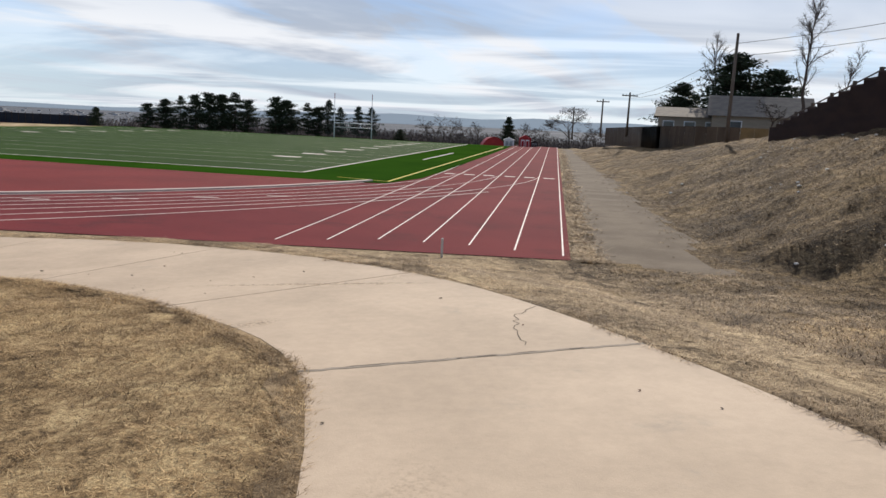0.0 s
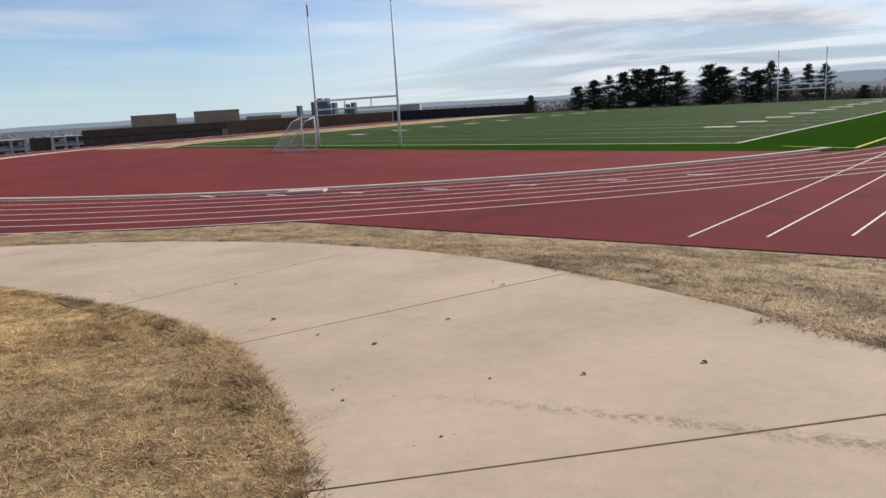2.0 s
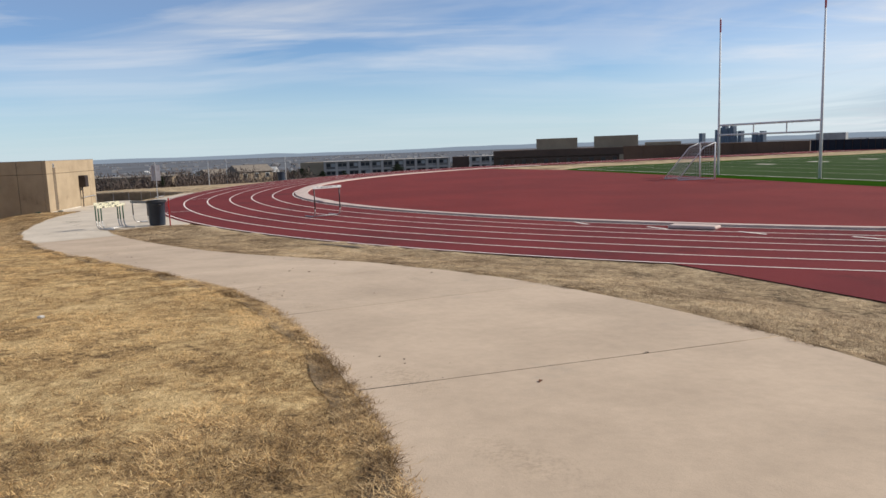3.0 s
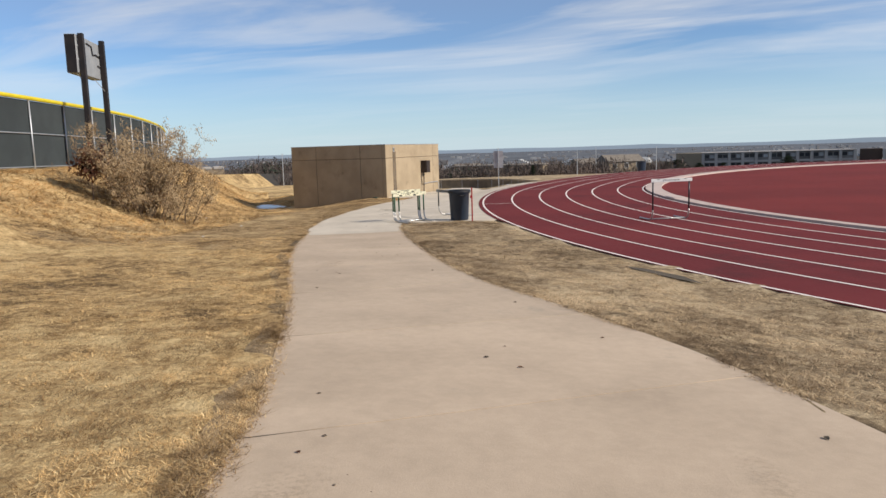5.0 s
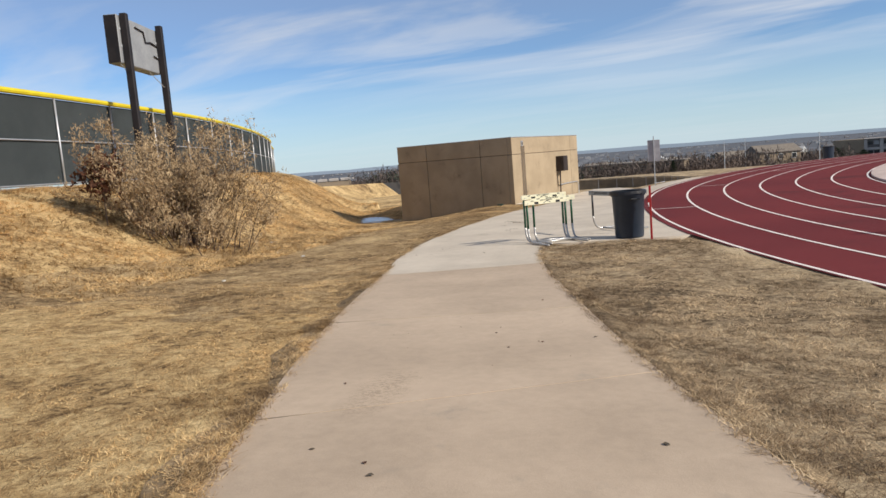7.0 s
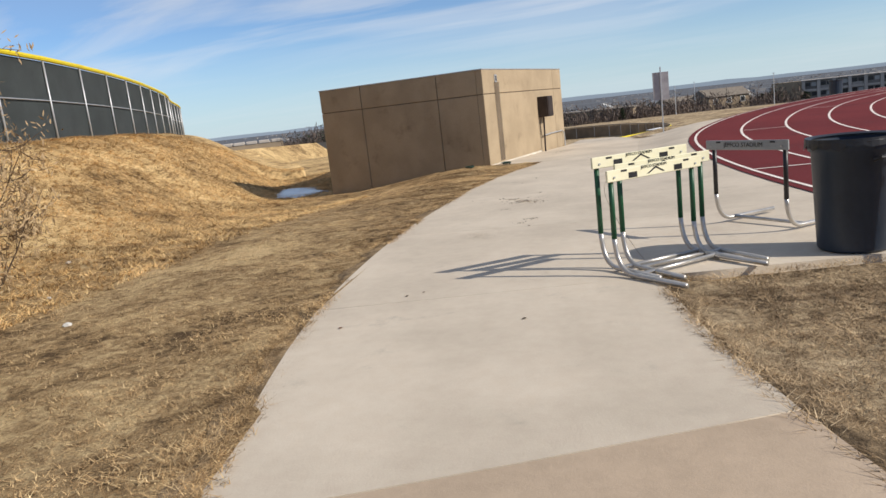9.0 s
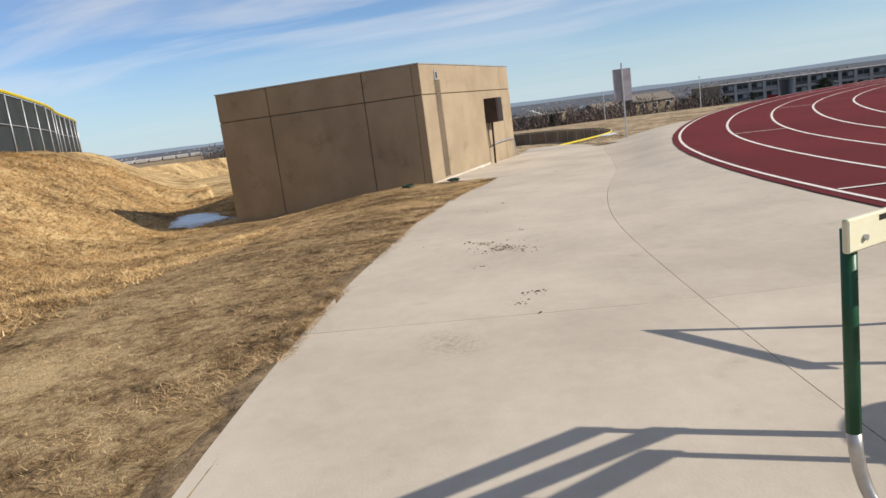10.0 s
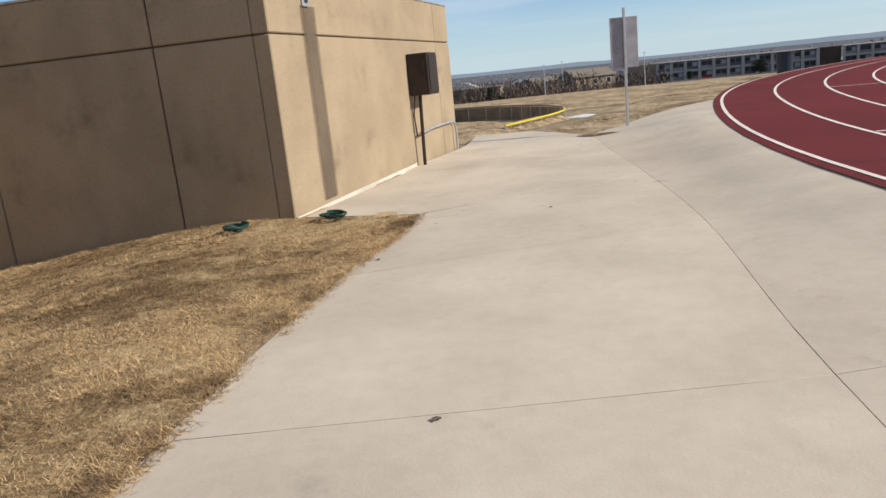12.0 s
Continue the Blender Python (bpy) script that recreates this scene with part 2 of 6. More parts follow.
RIGHT = [(-34.3, 13.9), (-33.7, 11.1), (-31.3, 11.35), (-27.4, 12.17), (-24.7, 12.8), (-22.1, 13.57), (-19.5, 14.65), (-17.0, 15.5), (-13.5, 16.05), (-9.6, 15.75), (-6.2, 14.55), (-3.07, 12.3), (-1.02, 9.03), (-0.2, 7.3), (0.9, 2)]


LEAN = 6.3  # degrees by which the straight runs off the y axis
DX, DY = math.sin(radians(LEAN)), math.cos(radians(LEAN))


def lane_x(y):
    """The outer edge of the straight."""
    return (y - 21.9) * DX / DY if y > 21.9 else 0.0


def in_track(x, y, m=0.55):
    """Inside the track's outline by the margin m or more."""
    if y > 118:
        return False
    if y > 21.2 + m and -17.5 < x < lane_x(y) - m:
        return True
    if y < CY + 8:
        return math.hypot(x - CX, y - CY) < ROUT - m
    return -76 < x < lane_x(y) - m


def wall_x(y):
    return 15.0 - (47 - y) * 0.143


def verge_z(x, y):
    """The ground from the path down to the track's edge."""
    z = path_z(x, y)
    yr, yt = along(RIGHT, x) if x > -34.5 else 14.2, track_y(x)
    if x > -34.0 and y > yr and yt > yr:
        z = z + (0.0 - z) * smooth01((y - yr - 0.2) / max(0.5, yt - yr - 0.2)) - 0.02
    return z


LIP = [(-86.9, 19.2), (-84.9, 18.7), (-82.4, 17.5), (-80.0, 16.0), (-78.2, 14.7), (-76.2, 13.5), (-70.0, 9.5)]


def terrain(x, y):
    on_track = in_track(x, y)
    far = math.hypot(x + 30, y - 40)
    low = max(-0.034 * max(0.0, far - 100), -13.5) - 8 * smooth01((far - 600) / 3000)
    if x > lane_x(y) + 0.2 and y > 10:  # dirt lane and hillside
        foot = 4.4 + 0.088 * max(0, y - 22) + 0.5 * max(0, 22 - y)
        up = max(0.0, x - foot)
        up = up * up / (up + 1.2) if up else 0.0
        steep = 0.40 + 0.0105 * (48 - y) if y < 48 else max(0.29, 0.40 - 0.0065 * (y - 48))
        h = steep * min(up, 8.6) + 0.02 * min(max(0, up - 8.6), 60)
        h *= 1 - smooth01((y - 85) / 60)
        near = verge_z(0.2, y) if y < 24 else 0.0
        h *= smooth01((y - 9) / 9)
        if 20 < y < 58 and x > wall_x(y) + 1.0:
            top = 3.3 + max(0, 47 - y) * 0.135 + 0.1 * min(6, x - wall_x(y))
            h = h + (max(h, top) - h) * smooth01((y - 20) / 4) * (1 - smooth01((y - 47) / 10))
        return max(near, 0) - 0.02 + h + (low - 0.9 * smooth01((y - 116) / 14))
    if on_track:
        return -0.06
    if y > 40 and x > -77:
        return low - 0.05 - 0.9 * smooth01((y - 116) / 14)
    if y < 50 and x > -60:
        z = verge_z(min(x, 0.2), y)
        yf = along(FENCE, x)
        swale = -0.16 * math.exp(-((x + 53) ** 2 / 9 + (y - 1.3) ** 2 / 3)) - 0.5 * smooth01((-38 - x) / 9) * smooth01((8.0 - y) / 4.0)
        rise = smooth01((yf + 6.4 - y) / 5.8) if x < -10 else smooth01((yf + 6.4 - y) / 5.8) * smooth01((-x - 4) / 8)
        z = (z + swale) * (1 - rise) + 1.86 * rise if z + swale < 1.86 else z
        if x < -48:
            z = z + (-0.45 - z) * smooth01((-x - 50) / 10) * smooth01((y - yf - 6) / 4)
        return z
    yf = along(FENCE, x)
    if x <= -60 and y < yf + 7:
        rise = smooth01((yf + 6.4 - y) / 5.8)
        return (-0.45 * (1 - rise) + 1.75 * rise) * smooth01((130 + x) / 40) + low
    z = -0.3 - min(2.3, 0.19 * max(0.0, math.hypot(x - CX, min(y, CY) - CY) - ROUT - 3)) + low
    if -90 < x < -62 and y < 26:  # a low bank along the lower ball field's fence
        off = along(LIP, x) - y
        if off > -1.5:
            z = max(z, z + (-1.66 - z) * smooth01((off + 1.5) / 1.8) * (1 - smooth01((off - 1.0) / 5)) * smooth01((x + 87) / 3) * smooth01((-63 - x) / 7))
    return z


def spread(lo, hi, step, far, grow=1.14):
    a = list(np.arange(lo, hi + 1e-6, step))
    d, v, w = step, lo, hi
    left, right = [], []
    while v > -far:
        d *= grow
        v -= d
        left.append(v)
    d = step
    while w < far:
        d *= grow
        w += d
        right.append(w)
    return left[::-1] + a + right


GX, GY = spread(-90, 16, 0.45, 4300), spread(-10, 52, 0.4, 4300)


def on_path(x, y):
    """How far inside the paved strip a place lies (0: at or beyond its edges)."""
    if not (-60 < x < 3 and -8 < y < 20):
        return 0.0
    best = 0.0
    for k in range(len(STATIONS) - 1):
        a, b, c, d = (Vector(p) for p in (STATIONS[k][0], STATIONS[k][1], STATIONS[k + 1][1], STATIONS[k + 1][0]))
        if not (min(a.x, b.x, c.x, d.x) - 0.5 < x < max(a.x, b.x, c.x, d.x) + 0.5):
            continue
        quad, inside = (a, b, c, d), 1e9
        turn = 1 if (b - a).cross(c - b) > 0 else -1
        for n, (p, q) in enumerate(zip(quad, quad[1:] + quad[:1])):
            e = (q - p).normalized()
            dd = turn * e.cross(Vector((x, y)) - p)
            inside = min(inside, dd + (0.6 if n in (0, 2) else 0.0))
        best = max(best, inside)
    if x < -33.9 and y > 10.5 and y < track_y(x) and x > -58:
        best = max(best, 0.5)
    return best


def ground_z(x, y):
    """The ground with its small unevenness."""
    z = terrain(x, y)
    if in_track(x, y, 0.0):
        return z
    deep = on_path(x, y)
    if deep > 0.0:
        return path_z(x, y) + 0.012 - 0.12 * smooth01(deep / 0.5)
    rough = 0.06 + 0.10 * smooth01((x - 2.0) / 4) * smooth01((y - 13) / 7)
    bank_in = smooth01((x - 3.8 - 0.085 * max(0, y - 22)) / 1.5)
    if y > 14:
        z += 0.13 * noise.noise((x * 1.3, y * 1.1, 9.4)) * smooth01((y - 14) / 5) * bank_in
        if y > 20:
            rough *= 0.3 + 0.7 * bank_in
    flatten = smooth01((track_y(x) - y - 0.1) / 1.3) if -36 < x < 0.3 and y < track_y(x) else 1.0
    z += flatten * rough * noise.noise((x * 0.7, y * 0.7, 3.1)) + flatten * 0.03 * noise.noise((x * 2.3, y * 2.3, 1.7))
    return z


gv = [(x, y, ground_z(x, y)) for y in GY for x in GX]
nx = len(GX)
gf = [(j * nx + i, j * nx + i + 1, (j + 1) * nx + i + 1, (j + 1) * nx + i) for j in range(len(GY) - 1) for i in range(nx - 1)]


def turf_ground(name, dark, mid, pale, relief=0.06):
    """Matted dry grass: bare brown patches, straw tufts and fine thatch, at four sizes."""
    m = bpy.data.materials.new(name)
    m.use_nodes = True
    n, l = m.node_tree.nodes, m.node_tree.links
    b = n["Principled BSDF"]
    b.inputs["Roughness"].default_value, b.inputs["Specular IOR Level"].default_value = 0.95, 0.1
    co = n.new("ShaderNodeTexCoord")
    mp = n.new("ShaderNodeMapping")
    mp.inputs["Scale"].default_value = (1 / K, 1 / K, 1 / K)
    l.new(co.outputs["Object"], mp.inputs[0])

    def nz(scale, detail, rgh, weight):
        t, q = n.new("ShaderNodeTexNoise"), n.new("ShaderNodeMath")
        t.inputs["Scale"].default_value, t.inputs["Detail"].default_value, t.inputs["Roughness"].default_value = scale, detail, rgh
        t.inputs["Distortion"].default_value = 0.5
        l.new(mp.outputs[0], t.inputs["Vector"])
        q.operation = "MULTIPLY"
        q.inputs[1].default_value = weight
        l.new(t.outputs["Fac"], q.inputs[0])
        return q.outputs[0]

    def add(a, c):
        q = n.new("ShaderNodeMath")
        q.operation = "ADD"
        l.new(a, q.inputs[0])
        l.new(c, q.inputs[1])
        return q.outputs[0]

    fine = add(nz(7.0, 6, 0.75, 0.5), nz(26.0, 5, 0.75, 0.5))
    f = add(add(nz(0.28, 4, 0.6, 0.26), nz(1.5, 6, 0.7, 0.30)), nz(8.0, 8, 0.8, 0.44))
    cr = n.new("ShaderNodeValToRGB")
    e = cr.color_ramp.elements
    e[0].position, e[0].color = 0.425, (*dark, 1)
    e[1].position, e[1].color = 0.565, (*pale, 1)
    k = e.new(0.485)
    k.color = (*mid, 1)
    l.new(f, cr.inputs["Fac"])
    l.new(cr.outputs["Color"], b.inputs["Base Color"])
    bp = n.new("ShaderNodeBump")
    bp.inputs["Strength"].default_value, bp.inputs["Distance"].default_value = 1.0, relief * K
    l.new(fine, bp.inputs["Height"])
    l.new(bp.outputs[0], b.inputs["Normal"])
    return m


M_GRASS = turf_ground("dry_lawn", (0.14, 0.090, 0.046), (0.49, 0.325, 0.15), (0.80, 0.59, 0.30))
M_LAWNB = turf_ground("brown_lawn", (0.11, 0.072, 0.039), (0.36, 0.245, 0.126), (0.66, 0.49, 0.265))
M_VERGE = turf_ground("dry_verge", (0.105, 0.075, 0.046), (0.36, 0.265, 0.16), (0.66, 0.51, 0.32))
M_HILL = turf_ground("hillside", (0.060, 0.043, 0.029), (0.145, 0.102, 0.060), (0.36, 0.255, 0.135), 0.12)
M_DIRT = material("dirt_lane", (0.195, 0.156, 0.116), (0.14, 0.110, 0.081), 0.95, big=0.5, fine=30, bump=0.5, bump_scale=25, grain=0.3, spec=0.1)
# past 800 m haze is put into the plain's blue-grey colour
M_FAR = material("haze_tinted_plain", (0.17, 0.18, 0.20), (0.11, 0.115, 0.125), 0.95, big=0.006, fine=0.05, bump=0, grain=0.4, spec=0.05)
M_PLAIN = material("far_plain", (0.065, 0.058, 0.052), (0.10, 0.088, 0.076), 0.95, big=0.012, fine=0.2, bump=0, grain=0.3, spec=0.1, dark=(0.06, 0.058, 0.056), dark_scale=0.03, dark_range=(0.45, 0.6))
gi = []
for j in range(len(GY) - 1):
    for i in range(nx - 1):
        x, y = (GX[i] + GX[i + 1]) / 2, (GY[j] + GY[j + 1]) / 2
        wob = 0.5 * noise.noise((x * 0.4, y * 0.4, 7))
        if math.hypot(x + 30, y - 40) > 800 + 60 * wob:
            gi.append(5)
        elif math.hypot(x + 30, y - 40) > 150 + 20 * wob or y > 121:
            gi.append(3)
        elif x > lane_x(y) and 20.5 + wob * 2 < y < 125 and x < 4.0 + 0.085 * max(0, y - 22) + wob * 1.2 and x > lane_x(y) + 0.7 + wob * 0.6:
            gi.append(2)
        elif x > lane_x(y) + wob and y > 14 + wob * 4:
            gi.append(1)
        elif (-34.5 < x < 2 and y > along(RIGHT, x) - 0.3) or (x < -56 + wob * 3 and y > 5):
            gi.append(4)
        elif x > -8.5 + 4 * wob or (x < -27 + 5 * wob and y > 3.5):
            gi.append(6)
        else:
            gi.append(0)
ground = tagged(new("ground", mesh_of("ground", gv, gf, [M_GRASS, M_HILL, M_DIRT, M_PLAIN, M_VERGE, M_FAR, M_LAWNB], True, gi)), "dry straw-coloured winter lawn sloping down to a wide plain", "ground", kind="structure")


def flat(name, outline, z, mat, parent=None):
    """A flat sheet with any outline."""
    from mathutils import geometry
    vs = [Vector((x, y, z)) for x, y in outline]
    tris = geometry.tessellate_polygon([vs])
    fs = []
    for t in tris:
        n = (vs[t[1]] - vs[t[0]]).cross(vs[t[2]] - vs[t[0]])
        fs.append(t if n.z > 0 else t[::-1])
    ob = new(name, mesh_of(name, vs, fs, mat))
    ob.parent = parent
    return ob


# ---- track ----
A0 = LEAN  # the bend starts where its tangent runs along the straight


def rad(o, a):
    """Radius of a lane edge, o = 0 at the inside and 1 at the outside, at an angle round the bend."""
    k = smooth01((a - A0) / (34 + 38 * (1 - o)))
    return (37.6 + 7.2 * o) * (1 - k) + (RIN + (ROUT - RIN) * o) * k - 0.22 * smooth01((a - 98) / 14)


def bend_at(o, a, extra=0.0):
    r = rad(o, a) + extra
    return (CX + r * math.cos(radians(a)), CY - r * math.sin(radians(a)))


def oval(o, a0=None, a1=186.0, step=2.0, extra=0.0):
    """A lane edge: the near straight (unless a start angle is given), the bend and the far straight."""
    pts = []
    if a0 is None:
        x, y = bend_at(o, A0, extra)
        t = (118 - y) / DY
        pts.append((x + DX * t, 118.0))
        a0 = A0
    n = int(round((a1 - a0) / step))
    pts += [bend_at(o, a0 + (a1 - a0) * k / n, extra) for k in range(n + 1)]
    if a1 == 186.0:
        x, y = pts[-1]
        pts.append((x + DX * 55, y + DY * 55))
    return pts


track = thing("track", 0, 0, 0, 0, "dark red rubber running track with white lane lines", "running track", kind="structure")
a_hit = next(a for a in range(20, 120) if bend_at(1, a)[1] < 21.25)
# the rubber runs on past the outer line where it meets the apron
outer = []
for x, y in oval(1, a0=float(a_hit)):
    d = Vector((x - CX, y - CY)).normalized() * (0.07 + 0.10 * smooth01((-33.6 - x) / 1.2))
    outer.append((x + d.x, y + d.y))
edge = [(lane_x(118) + 0.12, 118), (0.12, 21.2), (bend_at(1, a_hit)[0], 21.2)] + outer
flat("surface", edge + oval(0)[::-1], 0.0, M_TRACK, track)
TURF_EDGE = [(-62, 49.5), (-42, 46.0), (-33, 44.0), (-21, 41.8), (-14, 40.6), (-8.0, 39.9), (-6.6, 39.9)]
inner = [p for p in oval(0, a0=20.0) if p[1] < 49.5]
flat("infield_end", inner + TURF_EDGE, 0.003, M_DZONE, track)


def ribbon(name, pts, w, z, mat, parent, closed=False):
    vs, fs = [], []
    for k, p in enumerate(pts):
        a, b = Vector(pts[max(k - 1, 0)]), Vector(pts[min(k + 1, len(pts) - 1)])
        d = (b - a).normalized()
        n = Vector((-d.y, d.x)) * w / 2
        zz = z(p[0], p[1]) if callable(z) else z
        vs += [(p[0] + n.x, p[1] + n.y, zz), (p[0] - n.x, p[1] - n.y, zz)]
        if k:
            fs.append((2 * k - 2, 2 * k - 1, 2 * k + 1, 2 * k))
    ob = new(name, mesh_of(name, vs, fs, mat))
    ob.parent = parent
    return ob


for k in range(7):
    ribbon("lane_line", oval(k / 6, a0=24.0, step=1.5), 0.064, 0.006, M_LINE, track)
for k, (x, y) in enumerate(((-7.32, 21.9), (-6.1, 22.3), (-4.88, 22.8), (-3.66, 22.7), (-2.44, 22.6), (-1.22, 22.2), (0.0, 21.7))):
    ribbon("lane_line", [(x + lane_x(y), y), (x + lane_x(70), 70), (x + lane_x(118), 118)], 0.046, 0.009, M_LINE, track)
for x in (-6.7, -5.5, -4.3, -3.0, -1.8, -0.6):
    ribbon("start_mark", [(x + lane_x(49) - 0.33, 49), (x + lane_x(49) + 0.33, 49)], 0.4, 0.013, M_LINE, track)
for k in range(7):
    a = 62 - 4.0 * k
    o = 0.02 + 0.07 * k
    ribbon("stagger_mark", [bend_at(o, a), bend_at(o + 0.07, a - 1.1)], 0.11, 0.013, M_LINE, track)
for k, a in enumerate((88.7, 101.7, 115.5)):
    ribbon("stagger_mark", [bend_at(o, a) for o in (0.995 - k / 6, 0.838 - k / 6)], 0.07, 0.013, M_LINE, track)
# lines of the bend that run on across the start of the straight
for k in range(1, 6, 2):
    ribbon("bend_line", oval(k / 6, a0=A0 + 1.0, a1=26.0, step=2.0), 0.05, 0.012, M_LINE, track)
# the raised edge round the inside of the bend
cv, cf = [], []
curb_pts = oval(0, a0=24.0, a1=180.0, step=1.5, extra=-0.12)
for k, (x, y) in enumerate(curb_pts):
    d = Vector((x - CX, y - CY)).normalized()
    w = 0.30 + 0.45 * smooth01((k * 1.5 + 24 - 70) / 35)
    for o, z in ((0.0, 0.0), (0.0, 0.07), (-w, 0.07), (-w, 0.0)):
        cv.append((x + d.x * o, y + d.y * o, z))
    if k:
        for s in range(3):
            cf.append((4 * k - 4 + s, 4 * k + s, 4 * k + s + 1, 4 * k - 3 + s))
curb = new("curb", mesh_of("curb", cv, cf, M_CURB))
tagged(curb, "low pale concrete curb round the inside of the track bend", "curb", kind="structure")

# ---- field ----
field = thing("field", 0, 0, 0, 0, "green artificial turf football field with white yard lines", "sports field", kind="structure")
FL = 7.3
FU, FV = (-math.cos(radians(FL)), math.sin(radians(FL))), (math.sin(radians(FL)), math.cos(radians(FL)))


def fw(u, v):
    """A place on the field: u away from the near side line, v along it."""
    return (-11.75 + FU[0] * u + FV[0] * v, 44.2 + FU[1] * u + FV[1] * v)


flat("turf", TURF_EDGE + [fw(-6.6, 1.0), fw(-6.6, 30), fw(-6.3, 70), fw(54, 68), fw(54, 3)], 0.010, M_TURF, field)
flat("playing_area", [fw(0, 0), fw(0, 68), fw(50, 66), fw(50, 0)], 0.016, M_TURFL, field)
ribbon("side_line", [fw(0, 0), fw(0, 68)], 0.16, 0.022, M_LINE, field)
ribbon("side_line", [fw(50, 0), fw(50, 66)], 0.16, 0.022, M_LINE, field)
for k in range(15):
    ribbon("yard_line", [fw(0.1, 0.1 + 4.57 * k), fw(49.9, 0.1 + 4.57 * k)], 0.15 if k == 0 else 0.05, 0.022, M_LINE, field)
ribbon("border_line", [fw(-5.5, -2.6), fw(-5.5, 66)], 0.13, 0.018, M_YELLOW, field)
ribbon("border_line", [fw(-5.5, -2.6), fw(-2.5, -1.6)], 0.10, 0.018, M_YELLOW, field)
ribbon("box_line", [fw(-2.9, 19.8), fw(-2.9, 36)], 0.16, 0.018, M_LINE, field)
for k in range(9):
    for u in (6.2, 41.5):
        ribbon("yard_number", [fw(u - 1.0, 13.6 + 5.75 * k), fw(u + 1.0, 13.6 + 5.75 * k)], 0.75, 0.026, M_LINE, field)

# ---- path ----
def catmull(pts, k, t):
    p0, p1, p2, p3 = (Vector(pts[min(max(k + o, 0), len(pts) - 1)]) for o in (-1, 0, 1, 2))
    return 0.5 * ((2 * p1) + (p2 - p0) * t + (2 * p0 - 5 * p1 + 4 * p2 - p3) * t * t + (3 * p1 - p0 - 3 * p2 + p3) * t ** 3)


LEFTS, RIGHTS = [s[0] for s in STATIONS], [s[1] for s in STATIONS]


def slab_mesh(rows_of, gap, z_of, mat):
    """A slab from rows of points across it, with sides that go down into the ground."""
    vs, fs = [], []
    n, m = len(rows_of), len(rows_of[0])
    for row in rows_of:
        for p in row:
            vs.append((p[0], p[1], z_of(p[0], p[1])))
    for i in range(n - 1):
        for j in range(m - 1):
            fs.append((i * m + j, i * m + j + 1, (i + 1) * m + j + 1, (i + 1) * m + j))
    rim = [j for j in range(m)] + [i * m + m - 1 for i in range(1, n)] + [(n - 1) * m + j for j in range(m - 2, -1, -1)] + [i * m for i in range(n - 2, 0, -1)]
    base = len(vs)
    m2 = len(rim)
    for down in (0.0, 0.12):
        for r in rim:
            vs.append((vs[r][0], vs[r][1], vs[r][2] - down))
    for k in range(m2):
        q = (k + 1) % m2
        fs.append((base + k, base + m2 + k, base + m2 + q, base + q))
    v = [Vector(x) for x in vs]
    f0 = fs[0]
    if (v[f0[1]] - v[f0[0]]).cross(v[f0[2]] - v[f0[0]]).z < 0:
        fs = [f[::-1] for f in fs]
    return mesh_of("slab", vs, fs, mat, True)


def path_top(x, y):
    return path_z(x, y) + 0.01


path = thing("path", 0, 0, 0, 0, "curving tan concrete footpath cast in slabs", "footpath", kind="structure")
for k in range(len(STATIONS) - 1):
    rows_of = []
    for i in range(7):
        g = 0.0028 if k < 13 else 0.0010
        t = g + (1 - 2 * g) * i / 6
        a, b = catmull(LEFTS, k, t), catmull(RIGHTS, k, t)
        if k == 18:
            a = Vector(LEFTS[k]).lerp(Vector(LEFTS[k + 1]), t)
        row = [a.lerp(b, j / 6) for j in range(7)]
        if k == 19:  # here the paving runs up to the wall
            a = Vector((-48.9, 8.66)).lerp(Vector((-52.3, 9.75)), t)
            row = [a.lerp(b, j / 6) for j in range(7)]
            for j, q in ((1, (-48.62, 9.28)), (2, (-48.36, 9.9)), (3, (-48.68, 10.6)), (4, (-49.0, 11.3)), (5, (-49.3, 12.0))):
                row[j] = row[j] + (Vector(q) - Vector((-48.9, 8.66)).lerp(Vector(RIGHTS[19]), j / 6)) * (1 - t)
        rows_of.append(row)
    piece("slab", slab_mesh(rows_of, 0.01, path_top, M_CONC if k < 13 else M_APRON), path)
# dirt under the joints
jv, jf = [], []
for k in range(len(STATIONS) - 1):
    for i in range(13):
        a, b = catmull(LEFTS, k, i / 12), catmull(RIGHTS, k, i / 12)
        for p in (a, b):
            jv.append((p.x, p.y, path_top(p.x, p.y) - 0.028))
        n = len(jv)
        if n > 2:
            jf.append((n - 4, n - 3, n - 1, n - 2))
bed = new("joint_dirt", mesh_of("joint_dirt", jv, [f[::-1] for f in jf], M_JOINT))
bed.parent = path

apron = thing("apron", 0, 0, 0, 0, "pale concrete apron between footpath and running track", "pavement", kind="structure")
TRK = [(-34.25, 13.95)] + [(x, track_y(x) + 0.35) for x in (-37, -40.5, -43.6, -47.0, -50.4, -54.2, -58.6)]
SEAM = sorted(RIGHTS[14:23])


def apron_top(x, y):
    """From the footpath's level at the seam to the track's at its edge."""
    sy = along(SEAM, x)
    f = smooth01((y - sy) / max(0.3, track_y(x) - sy))
    return path_top(x, y) * (1 - f) - 0.012 * f


for k in range(7):
    rows_of = []
    for i in range(6):
        t = 0.0005 + 0.999 * i / 5
        a, b = catmull(RIGHTS, k + 14, t), catmull(TRK, k, t)
        a = a + (b - a).normalized() * 0.005
        if k == 6:
            b = Vector(TRK[6]).lerp(Vector(TRK[7]), t)
        rows_of.append([a.lerp(b, j / 5) for j in range(6)])
    piece("slab", slab_mesh(rows_of, 0.01, apron_top, M_APRON), apron)

